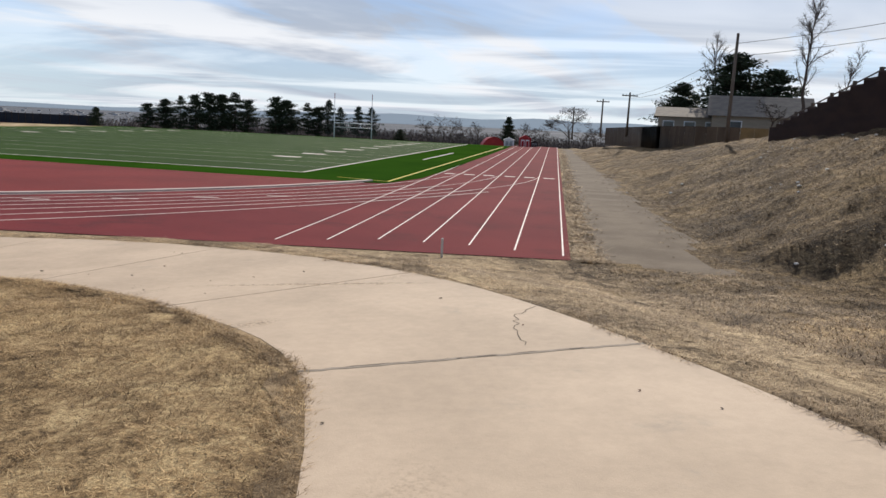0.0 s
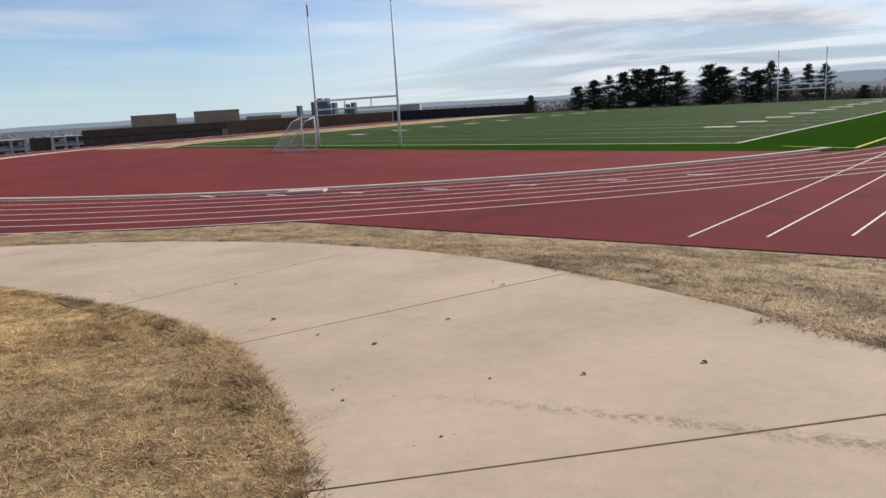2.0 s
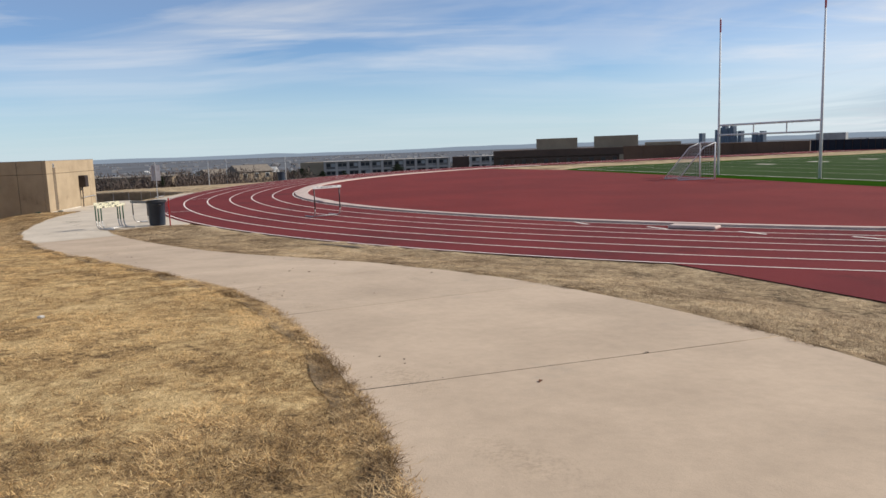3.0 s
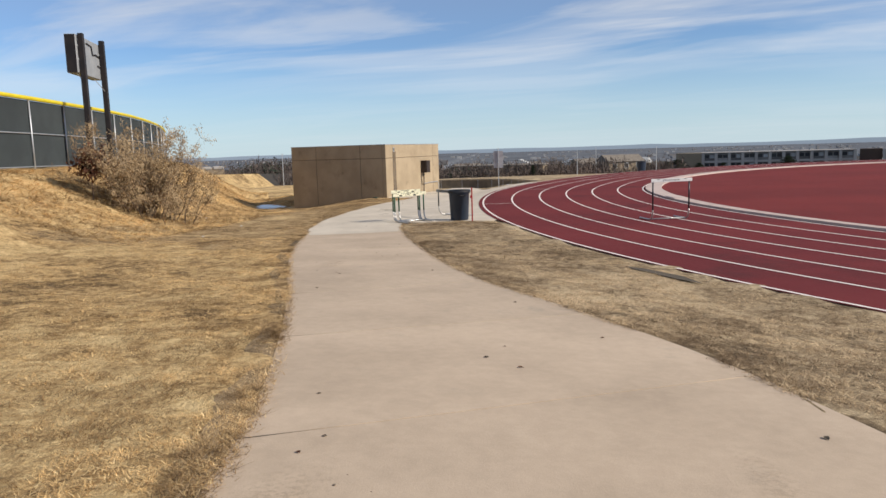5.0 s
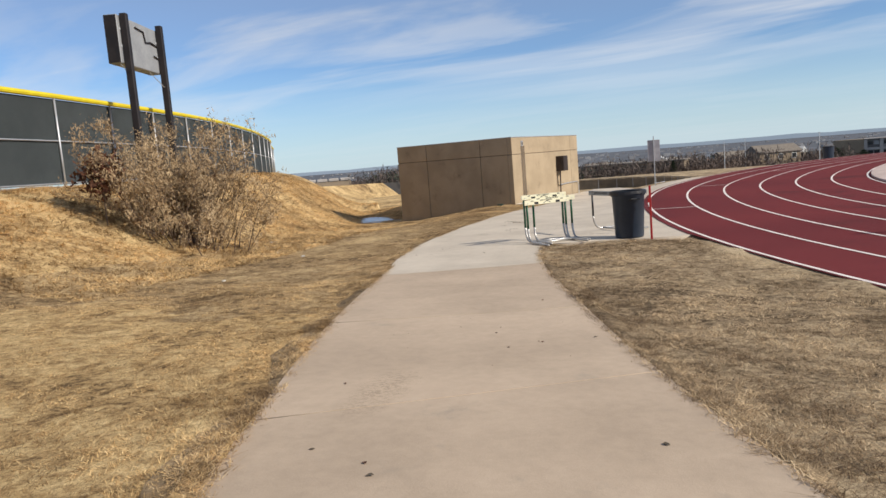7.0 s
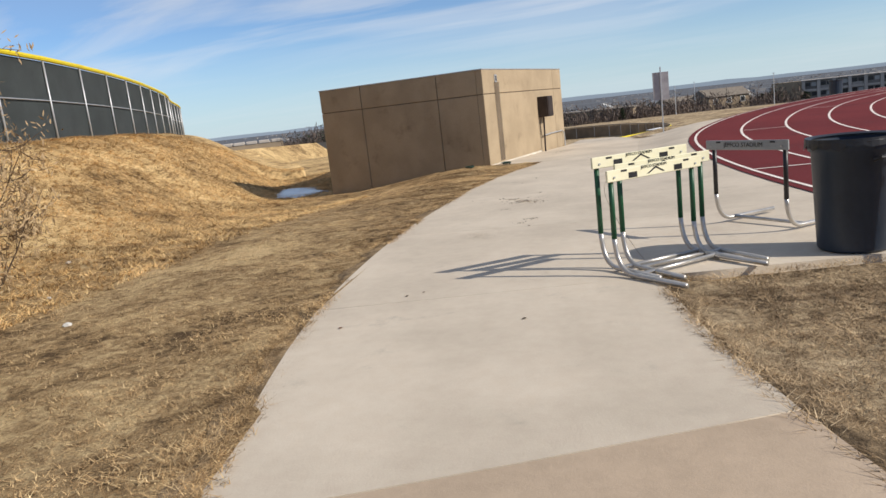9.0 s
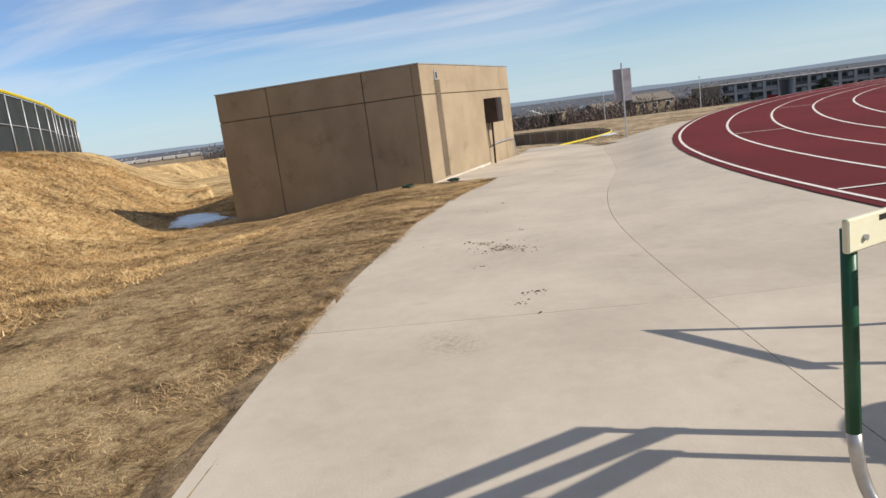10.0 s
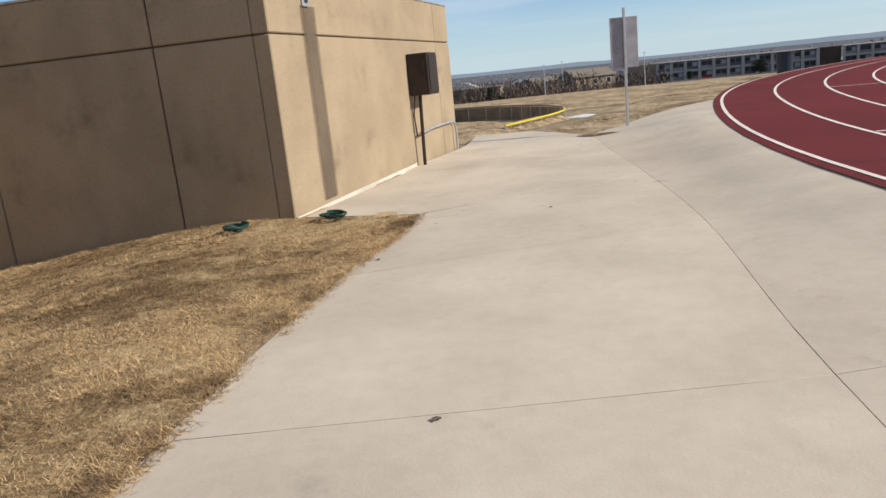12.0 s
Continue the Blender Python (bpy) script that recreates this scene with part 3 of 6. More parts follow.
# ---- utility building ----
BW, BD, BH = 7.2, 5.54, 2.47
M_CURBW = material("chalky_white", (0.72, 0.67, 0.58), (0.58, 0.53, 0.45), 0.8, big=2.5, fine=30, bump=0.1, grain=0.25)
bld = thing("utility_building", -48.93, 8.55, 0, math.degrees(math.atan2(10.78 - 8.55, -55.79 + 48.93)), "small windowless tan concrete utility building with flat roof", "building")
# local x runs along the sunlit wall, local y into the building (towards the lawn)
W = 0.2
part("body", boxm((0.03, 0.03, -0.7), (BW - 0.03, BD - 0.03, BH - 0.05)), M_JOINT, bld)


def wall_panel(name, axis, a, b, z0, z1, at):
    if axis == "x":
        return part(name, boxm((a + 0.006, at, z0), (b - 0.006, at + W, z1), 0.012), M_WALL, bld)
    return part(name, boxm((at, a + 0.006, z0), (at + W, b - 0.006, z1), 0.012), M_WALL, bld)



for z0, z1 in ((-0.8, 1.785), (1.803, BH)):
    wall_panel("wall_panel", "x", 0, 6.25, z0, z1, 0)
    wall_panel("wall_panel", "x", 6.26, BW, z0, z1, 0)
    for a, b in ((W, 1.445), (1.455, 4.035), (4.045, BD)):
        wall_panel("wall_panel", "y", a, b, z0, z1, 0)
    wall_panel("wall_panel", "x", W, BW, z0, z1, BD - W)
    wall_panel("wall_panel", "y", W, BD - W, z0, z1, BW - W)
part("roof", boxm((W, W, BH - 0.16), (BW - W, BD - W, BH - 0.1)), M_DARK, bld)
part("roof_edge", boxm((-0.012, -0.012, BH), (BW + 0.012, BD + 0.012, BH + 0.03), 0.006), M_STEEL, bld, "thin grey metal roof edge")
part("scupper", boxm((0.86, -0.03, 2.11), (1.02, 0.0, 2.33), 0.008), M_STEEL, bld, "galvanised drain scupper")
part("scupper_mouth", boxm((0.90, -0.036, 2.15), (0.98, -0.028, 2.29)), M_BLACK, bld)
part("base_strip", boxm((0.02, -0.03, -0.5), (4.4, -0.004, -0.19), 0.006), M_CURBW, bld, "white painted strip along the wall foot")
ebox = part("meter_box", boxm((4.45, -0.36, 0.9), (4.98, -0.004, 1.57), 0.012), M_DARK, bld, "dark brown metal electrical box")
part("box_door", boxm((4.49, -0.375, 0.94), (4.94, -0.362, 1.53), 0.006), M_DARK, ebox)
part("hinge_bar", boxm((4.43, -0.30, 1.02), (4.447, -0.2, 1.46)), M_DARK, ebox)
part("conduit", tubem([(4.52, -0.16, 0.92), (4.52, -0.14, 0.3), (4.52, -0.12, -0.5)], 0.03), M_DARK, bld)
part("conduit", tubem([(4.45, -0.1, 0.95), (4.43, -0.05, 0.6), (4.5, -0.05, 0.25)], 0.012, 6), M_DARK, bld)
part("conduit", tubem([(4.53, -0.1, 0.28), (5.5, -0.05, 0.30), (6.75, -0.05, 0.30), (6.9, -0.06, 0.24), (6.93, -0.07, 0.1), (6.93, -0.07, -0.6)], 0.022), M_STEEL, bld)


def stain_material(name, col, x0, half, soft):
    """A dark water streak with soft, ragged sides, see-through beyond them."""
    m = material(name, col, tuple(c * 0.8 for c in col), 0.9, big=1.5, fine=30, bump=0.2, bump_scale=45)
    n, l = m.node_tree.nodes, m.node_tree.links
    co, sep, nz = n.new("ShaderNodeTexCoord"), n.new("ShaderNodeSeparateXYZ"), n.new("ShaderNodeTexNoise")
    nz.inputs["Scale"].default_value, nz.inputs["Detail"].default_value = 5 / K, 5
    mp = n.new("ShaderNodeMapping")
    mp.inputs["Scale"].default_value = (1, 1, 0.25)
    l.new(co.outputs["Object"], mp.inputs[0])
    l.new(mp.outputs[0], nz.inputs["Vector"])
    l.new(co.outputs["Object"], sep.inputs[0])

    def mm(op, a, b):
        q = n.new("ShaderNodeMath")
        q.operation = op
        for i, v in enumerate((a, b)):
            if isinstance(v, (int, float)):
                q.inputs[i].default_value = v
            else:
                l.new(v, q.inputs[i])
        return q.outputs[0]

    d = mm("ABSOLUTE", mm("SUBTRACT", sep.outputs[0], x0 * K), 0)
    d = mm("ADD", d, mm("MULTIPLY", mm("SUBTRACT", nz.outputs["Fac"], 0.5), 0.12 * K))
    r = n.new("ShaderNodeMapRange")
    r.inputs["From Min"].default_value, r.inputs["From Max"].default_value = half * K, (half + soft) * K
    r.inputs["To Min"].default_value, r.inputs["To Max"].default_value = 0.72, 0.0
    l.new(d, r.inputs["Value"])
    l.new(r.outputs[0], n["Principled BSDF"].inputs["Alpha"])
    return m


part("water_stain", boxm((0.62, -0.0035, -0.15), (1.38, -0.0005, 2.12)), stain_material("water_stain", (0.22, 0.17, 0.12), 1.0, 0.08, 0.14), bld, "dark water streak")

# ---- things by the path ----
M_GREEN = material("green_tape", (0.010, 0.085, 0.035), (0.008, 0.07, 0.03), 0.4, big=2, fine=30, bump=0.05, spec=0.5)
M_CREAM = material("cream_board", (0.80, 0.76, 0.55), (0.74, 0.70, 0.50), 0.5, big=2, fine=30, bump=0.05)
M_GREYB = material("grey_board", (0.36, 0.37, 0.36), (0.30, 0.31, 0.30), 0.5, big=2, fine=30, bump=0.05)
M_TUBE = material("scuffed_tube", (0.62, 0.60, 0.57), (0.48, 0.46, 0.43), 0.35, 0.7, big=4, fine=60, bump=0.08)
M_RUST = material("dead_leaves", (0.13, 0.055, 0.03), (0.08, 0.035, 0.02), 0.9, big=3, fine=30)
M_HOSE = material("green_hose", (0.010, 0.05, 0.035), (0.008, 0.04, 0.03), 0.4, big=3, fine=30, bump=0.05, spec=0.5)


def letters(text, size, mat, parent, m, squeeze=1.0):
    """Flat lettering in the built-in typeface, as a mesh."""
    cu = bpy.data.curves.new("lettering", "FONT")
    cu.body, cu.size, cu.align_x, cu.align_y, cu.extrude = text, size * K, "CENTER", "CENTER", 0.0008
    tmp = bpy.data.objects.new("lettering", cu)
    scene.collection.objects.link(tmp)
    dg = bpy.context.evaluated_depsgraph_get()
    me = bpy.data.meshes.new_from_object(tmp.evaluated_get(dg))
    bpy.data.objects.remove(tmp)
    me.materials.clear()
    me.materials.append(mat)
    ob = new("lettering", me)
    ob.parent = parent
    ob.matrix_basis = m @ Matrix.Diagonal((squeeze, 1, 1, 1))
    return ob


def bend(a, c, b, n=6):
    """Points of a rounded corner from a round c to b."""
    a, b, c = Vector(a), Vector(b), Vector(c)
    return [(1 - t) ** 2 * a + 2 * t * (1 - t) * c + t * t * b for t in (k / n for k in range(n + 1))]


def hurdle(x, y, z, rz, high, wide, foot, board, post_mat, label, marks=True, group="track hurdles"):
    """A hurdle: its board runs along local x, its feet along local y."""
    h = thing("hurdle", x, y, z, rz, label, "hurdle", group)
    px = wide / 2 - 0.07
    for s in (-1, 1):
        part("post", tubem([(s * px, 0, 0.3), (s * px, 0, high)], 0.022, 10), post_mat, h, smooth=True)
        sg_ = 1 if foot > 0 else -1
        leg = bend((s * px, 0, 0.31), (s * px, 0.01 * sg_, 0.025), (s * px * 0.99, 0.2 * sg_, 0.025), 8)
        part("foot", tubem(leg + [Vector((s * px * 0.97, foot, 0.025))], 0.021, 10), M_TUBE, h, "scuffed bare metal tube", smooth=True)
        part("bolt", tubem([(s * px, 0.045, high - 0.02), (s * px, 0.055, high - 0.02)], 0.009, 8), M_STEEL, h)
    part("cross_bar", tubem([(-px * 0.99, foot * 0.3, 0.03), (px * 0.99, foot * 0.3, 0.03)], 0.018, 8), M_TUBE, h, smooth=True)
    b = part("board", boxm((-wide / 2, 0.024, high - 0.055), (wide / 2, 0.046, high + 0.04), 0.005), board, h)
    if marks:
        for s in (-1, 1):
            part("stripe", boxm((s * wide * 0.24 - 0.045, 0.0462, high - 0.045), (s * wide * 0.24 + 0.045, 0.0475, high + 0.0), 0), M_BLACK, b)
            bm = bmesh.new()
            vs = [bm.verts.new((s * u, 0.0475, high + v)) for u, v in ((0.0, 0.018), (0.10, -0.036), (0.075, -0.036), (0.0, 0.002))]
            bm.faces.new(vs)
            part("chevron", bm, M_BLACK, b)
    letters("JEFFCO STADIUM", 0.034 if marks else 0.06, M_BLACK, b, pose(0.02 * K, 0.0482 * K, (high + (0.024 if marks else -0.005)) * K, 90, 0, 180), 1.05)
    part("maker_mark", boxm((-wide * 0.36, 0.0462, high + 0.014), (-wide * 0.30, 0.0474, high + 0.03)), M_BLACK, b)
    part("maker_mark", boxm((wide * 0.30, 0.0462, high + 0.014), (wide * 0.36, 0.0474, high + 0.03)), M_BLACK, b)
    return h


hurdle(-34.28, 11.17, 0.0, 306, 0.82, 1.02, 0.75, M_CREAM, M_GREEN, "cream and green track hurdle nested into two others on the concrete")
hurdle(-34.52, 11.27, 0.0, 300, 0.84, 0.98, 0.75, M_CREAM, M_GREEN, "cream and green track hurdle nested between two others")
hurdle(-34.54, 11.09, 0.0, 302, 0.91, 1.0, 0.72, M_CREAM, M_GREEN, "cream and green track hurdle at the back of a nest")
hurdle(-35.65, 12.26, 0.0, 213, 0.82, 1.02, -0.8, M_GREYB, M_BLACK, "grey and black track hurdle standing alone on the concrete", False)
hurdle(-32.75, 18.75, 0.0, 283, 1.13, 1.22, -0.85, M_WHITE, M_BLACK, "tall white hurdle standing alone in a lane of the track", False)

# litter bin with its rolled rim
bin_ = thing("litter_bin", -34.4, 12.76, 0.0, 20, "dark blue-grey plastic litter bin with a black rim", "litter bin")
bm = bmesh.new()
prof = ((0.0, 0.0), (0.265, 0.0), (0.275, 0.02), (0.31, 0.80), (0.33, 0.81), (0.335, 0.84), (0.335, 0.88), (0.31, 0.88), (0.265, 0.10), (0.0, 0.09))
rings = [[bm.verts.new((r * math.cos(2 * math.pi * k / 32), r * math.sin(2 * math.pi * k / 32), z)) for k in range(32)] for r, z in prof[1:-1]]
for a, b in zip(rings, rings[1:]):
    for k in range(32):
        bm.faces.new((a[k], a[(k + 1) % 32], b[(k + 1) % 32], b[k]))
bm.faces.new(rings[0][::-1])
bm.faces.new(rings[-1])
part("body", bm, M_BIN, bin_, smooth=True)
bm = bmesh.new()
tube(bm, [(0.335 * math.cos(2 * math.pi * k / 32), 0.335 * math.sin(2 * math.pi * k / 32), 0.885) for k in range(33)], 0.022, 8)
part("rim", bm, M_BLACK, bin_, "black rolled rim", smooth=True)
for s in (0, 180):
    c, sn = math.cos(radians(s)), math.sin(radians(s))
    part("handle", tubem([(0.33 * c - 0.1 * sn, 0.33 * sn + 0.1 * c, 0.74), (0.38 * c - 0.08 * sn, 0.38 * sn + 0.08 * c, 0.76), (0.38 * c + 0.08 * sn, 0.38 * sn - 0.08 * c, 0.76), (0.33 * c + 0.1 * sn, 0.33 * sn - 0.1 * c, 0.74)], 0.016), M_BLACK, bin_)
liner = thing("bin_liner", -34.4, 12.76, 0.0, 0, "black plastic bag folded over the rim of a litter bin", "bin liner")
bm = bmesh.new()
rr = random.Random(5)
ra, rb = [], []
for k in range(40):
    a = 2 * math.pi * k / 40
    ra.append(bm.verts.new((0.30 * math.cos(a), 0.30 * math.sin(a), 0.90)))
    rb.append(bm.verts.new((0.352 * math.cos(a), 0.352 * math.sin(a), 0.912)))
rc = [bm.verts.new((v.co.x * 1.02, v.co.y * 1.02, 0.81 + 0.05 * rr.random())) for v in rb]
for a, b in ((ra, rb), (rb, rc)):
    for k in range(40):
        bm.faces.new((a[k], a[(k + 1) % 40], b[(k + 1) % 40], b[k]))
part("bag", bm, M_BLACK, liner)
stake = thing("red_stake", -34.0, 13.16, -0.02, 0, "red steel post driven in beside the litter bin", "post")
part("post", boxm((-0.025, -0.02, -0.1), (0.025, 0.02, 1.02), 0.004), M_RED, stake)
part("clip", boxm((-0.06, -0.05, 0.70), (0.035, -0.021, 0.78), 0.006), M_RED, stake)

# sign seen from behind, at the apron's far end
M_ALU = material("bare_aluminium", (0.40, 0.385, 0.40), (0.32, 0.305, 0.32), 0.5, 0.3, big=3, fine=15, bump=0.08, dark=(0.25, 0.22, 0.22), dark_scale=5)
sg = thing("sign_post", -56.0, 14.32, -0.22, 0, "bare metal back of a sign on a steel post", "sign")
part("post", boxm((-0.03, -0.022, -0.4), (0.03, 0.022, 2.36), 0.004), M_STEEL, sg)
panel = part("panel", boxm((-0.05, -0.28, 1.19), (-0.034, 0.28, 2.18), 0.003), M_ALU, sg, "dull aluminium sheet")
for z in (1.4, 1.95):
    part("bolt", tubem([(0.03, 0, z), (0.042, 0, z)], 0.014, 8), M_STEEL, sg)

# coils of hose by the building
for x, y, rz in ((-48.45, 8.0, 0), (-48.55, 9.02, 40)):
    hs = thing("hose_coil", x, y, ground_z(x, y) + 0.03, rz, "small coil of dark green garden hose on the grass", "garden hose", "hose coils by the wall")
    pts = []
    for k in range(100):
        a = k * 0.22
        r = 0.11 + 0.015 * math.sin(k * 0.6) + 0.0005 * k
        pts.append((r * math.cos(a), r * 0.85 * math.sin(a), 0.008 + 0.0004 * k))
    part("hose", tubem(pts, 0.010, 6), M_HOSE, hs, smooth=True)

# ---- ball field fence with yellow cap ----
FP = [(-95, -25), (-85, -19.3), (-74, -14.2), (-68.5, -11.4), (-63.6, -9.3), (-58, -7.1), (-52.8, -5.4), (-48, -4.1), (-43.5, -3.25), (-39.6, -2.65), (-35, -2.0), (-30, -1.4), (-26, -1.0)]


def fence_points(step):
    dense = [catmull(FP, k, t / 20) for k in range(len(FP) - 1) for t in range(20)]
    out, left = [dense[0]], step
    for a, b in zip(dense, dense[1:]):
        d = (b - a).length
        while d >= left:
            a = a.lerp(b, left / d)
            d = (b - a).length
            out.append(a.copy())
            left = step
        left -= d
    return out


fence = thing("fence", 0, 0, 0, 0, "curved chain-link fence with dark windscreen cloth and yellow top cap", "fence")
fpts = fence_points(2.85)
FH = 2.44


def fz(x):
    return 1.66 + 0.26 * smooth01((x + 70) / 36)


for k, p in enumerate(fpts):
    z = fz(p.x)
    part("post", tubem([(p.x, p.y, z - 0.5), (p.x, p.y, z + FH - 0.03)], 0.032, 8), M_STEEL, fence, smooth=True)
    if k:
        q = fpts[k - 1]
        zq = fz(q.x)
        d = (q - p).normalized()
        nrm = Vector((d.y, -d.x))
        if nrm.y > 0:
            nrm = -nrm
        bm = bmesh.new()
        o = nrm * 0.045
        vs = [bm.verts.new(v) for v in ((p.x + o.x, p.y + o.y, z + 0.03), (q.x + o.x, q.y + o.y, zq + 0.03), (q.x + o.x, q.y + o.y, zq + FH - 0.08), (p.x + o.x, p.y + o.y, z + FH - 0.08))]
        bm.faces.new(vs)
        bmesh.ops.solidify(bm, geom=bm.faces[:], thickness=0.01)
        part("screen", bm, M_SCREEN, fence)
        part("rail", tubem([(p.x, p.y, z + FH * 0.5), (q.x, q.y, zq + FH * 0.5)], 0.022, 6), M_STEEL, fence)
        part("rail", tubem([(p.x, p.y, z + 0.06), (q.x, q.y, zq + 0.06)], 0.018, 6), M_STEEL, fence)
        part("cap", tubem([(p.x, p.y, z + FH), (q.x, q.y, zq + FH)], 0.075, 8), M_YELLOW, fence, "yellow corrugated plastic cap")

# board on two posts, seen from behind
M_POST = material("black_steel", (0.018, 0.016, 0.018), (0.03, 0.025, 0.025), 0.6, 0.2, big=2, fine=25, bump=0.1)
M_GREYP = material("grey_panel", (0.33, 0.34, 0.35), (0.27, 0.28, 0.29), 0.6, 0.1, big=1.2, fine=12, bump=0.1, dark=(0.2, 0.2, 0.21), dark_scale=3)
sb = thing("scoreboard", -40.9, -1.87, 0, math.degrees(math.atan2(-2.17 + 1.56, -42.24 + 39.56)), "scoreboard seen from behind on two dark steel posts", "scoreboard")
for s in (-1.37, 1.37):
    part("post", boxm((s - 0.1, -0.1, 1.3), (s + 0.1, 0.1, 6.95 + 0.04 * s), 0.015), M_POST, sb)
    for z in (5.9, 6.4):
        part("bracket", boxm((s - 0.14, 0.1, z), (s + 0.14, 0.17, z + 0.07), 0.005), M_STEEL, sb)
cab = part("cabinet", boxm((-1.62, 0.12, 5.42), (1.5, 0.52, 6.85), 0.02), M_GREYP, sb, "grey sheet metal back")
part("side", boxm((-1.64, 0.14, 5.44), (-1.622, 0.50, 6.83)), M_POST, cab)
part("cable", tubem([(1.3, 0.1, 6.3), (0.7, 0.08, 6.36), (0.3, 0.09, 6.3), (0.2, 0.09, 6.62), (-0.4, 0.09, 6.66)], 0.025, 6), M_POST, cab)
part("cable", tubem([(1.3, 0.1, 5.9), (0.9, 0.08, 5.95)], 0.025, 6), M_POST, cab)
part("stay", tubem([(-1.55, 0.2, 5.42), (-1.3, 0.0, 5.0)], 0.012, 5), M_STEEL, sb)
part("stay", tubem([(0.6, 0.2, 5.42), (1.3, 0.0, 4.95)], 0.012, 5), M_STEEL, sb)


# ---- plants ----
M_BUSH = material("dry_leaf", (0.47, 0.345, 0.20), (0.33, 0.232, 0.13), 0.85, big=1.6, fine=10, bump=0, grain=0.4)
M_TWIG = material("twig_bark", (0.17, 0.12, 0.085), (0.12, 0.085, 0.06), 0.9, big=2, fine=20, bump=0)
M_BARK = material("bark", (0.085, 0.065, 0.052), (0.06, 0.046, 0.038), 0.95, big=2, fine=20, bump=0.3)
M_NEEDLE = material("needles", (0.022, 0.034, 0.017), (0.034, 0.046, 0.022), 0.85, big=0.6, fine=8, bump=0, grain=0.4, spec=0.2)
M_NEEDLE2 = material("blue_needles", (0.05, 0.066, 0.048), (0.07, 0.085, 0.06), 0.85, big=0.6, fine=8, bump=0, grain=0.4, spec=0.2)


def leaves(name, spots, size, mat, parent, rng, label="", up=1.0, thin=0.45):
    """Many small leaves at the given spots (full-size metres), in one mesh."""
    n = len(spots)
    c = np.array(spots, float)
    a = rng.normal(size=(n, 3))
    a[:, 2] *= up
    a /= np.linalg.norm(a, axis=1, keepdims=True)
    b = np.cross(a, rng.normal(size=(n, 3)))
    b /= np.linalg.norm(b, axis=1, keepdims=True) + 1e-9
    s = size * rng.uniform(0.6, 1.4, (n, 1))
    v = np.stack([c - a * s, c + b * s * thin, c + a * s, c - b * s * thin], 1).reshape(-1, 3) * K
    me = bpy.data.meshes.new(name)
    me.vertices.add(len(v))
    me.vertices.foreach_set("co", v.ravel())
    idx = np.arange(4 * n).reshape(-1, 4)
    me.loops.add(4 * n)
    me.loops.foreach_set("vertex_index", idx.ravel())
    me.polygons.add(n)
    me.polygons.foreach_set("loop_start", np.arange(n) * 4)
    me.polygons.foreach_set("loop_total", np.full(n, 4))
    me.materials.append(mat)
    me.update()
    me.validate()
    ob = new(name, me)
    ob.parent = parent
    if label:
        tagged(ob, label)
    return ob


def limbs(rng, base, high, spread_, depth, r0, bm, tips, up=0.75, seg=5, kids=3):
    """Forking limbs from base; collects the ends of the thinnest in tips."""
    def grow(p, d, length, r, left):
        pts, q = [p], p
        for k in range(3):
            d = (d + Vector(rng.normal(size=3)) * (0.05 if left == depth else 0.16)).normalized()
            q = q + d * length / 3
            pts.append(q)
        rs = [r * (1 - 0.14 * k) for k in range(4)]
        tube(bm, pts, rs, seg if left > 1 else 4, cap=False)
        if left == 0:
            tips.extend(pts[1:])
            return
        for k in range(kids):
            nd = (d * up + Vector(rng.normal(size=3)) * spread_).normalized()
            nd.z = abs(nd.z) * 0.8 + 0.1 if left > 1 else nd.z
            grow(pts[2 + k % 2], nd.normalized(), length * rng.uniform(0.55, 0.8), r * 0.55, left - 1)
    grow(Vector(base), Vector((0, 0, 1)), high, r0, depth)


# dry shrub on the bank
rng = np.random.default_rng(3)
shrub = thing("shrub", -34.8, 2.9, 0, 0, "large dry tan shrub with dead leaves on the grass bank", "shrub")
tips, bm = [], bmesh.new()
for k in range(84):
    a, r = rng.uniform(0, 2 * math.pi), abs(rng.normal()) * 0.44
    px, py = r * math.cos(a) * 1.2, r * math.sin(a) * 1.6
    py = py * 0.55 if py < 0 else py
    bz = terrain(-34.8 + px, 2.9 + py)
    d = Vector((px * 0.4 + rng.normal() * 0.2, py * 0.42 + rng.normal() * 0.22, 1)).normalized()
    length = rng.uniform(1.2, 2.6) * (0.8 if py > 1.0 else 1.0) * (1.25 if k % 9 == 0 else 1.0)
    pts = [Vector((px, py, bz - 0.05))]
    for s in range(5):
        d = (d + Vector(rng.normal(size=3)) * 0.14 + Vector((0, 0, -0.03))).normalized()
        pts.append(pts[-1] + d * length / 5)
    tube(bm, pts, [0.014 * (1 - 0.15 * s) for s in range(6)], 4, cap=False)
    for s in range(12):
        q = pts[1 + int(rng.integers(0, 5))]
        e = (d + Vector(rng.normal(size=3)) * 0.7).normalized()
        ln = rng.uniform(0.25, 0.6)
        tw = [q, q + e * ln * 0.5, q + (e + Vector((0, 0, 0.2))).normalized() * ln]
        tube(bm, tw, [0.006, 0.005, 0.003], 3, cap=False)
        tips += [q.lerp(tw[2], u) for u in (0.3, 0.45, 0.6, 0.75, 0.9, 1.0)]
part("branchwork", bm, M_TWIG, shrub)
spots = [np.array(t) + rng.normal(size=3) * 0.07 for t in tips for _ in range(7)]
leaves("foliage", spots, 0.042, M_BUSH, shrub, rng, "", 1.6, 0.22)
clump = thing("dead_leaf_clump", -33.4, 1.75, 0, 0, "dark reddish clump of dead leaves caught in the shrub", "dead leaves")
spots = [(rng.normal() * 0.2, rng.normal() * 0.2, 2.05 + rng.normal() * 0.22) for _ in range(900)]
leaves("leaf_mass", spots, 0.07, M_RUST, clump, rng)
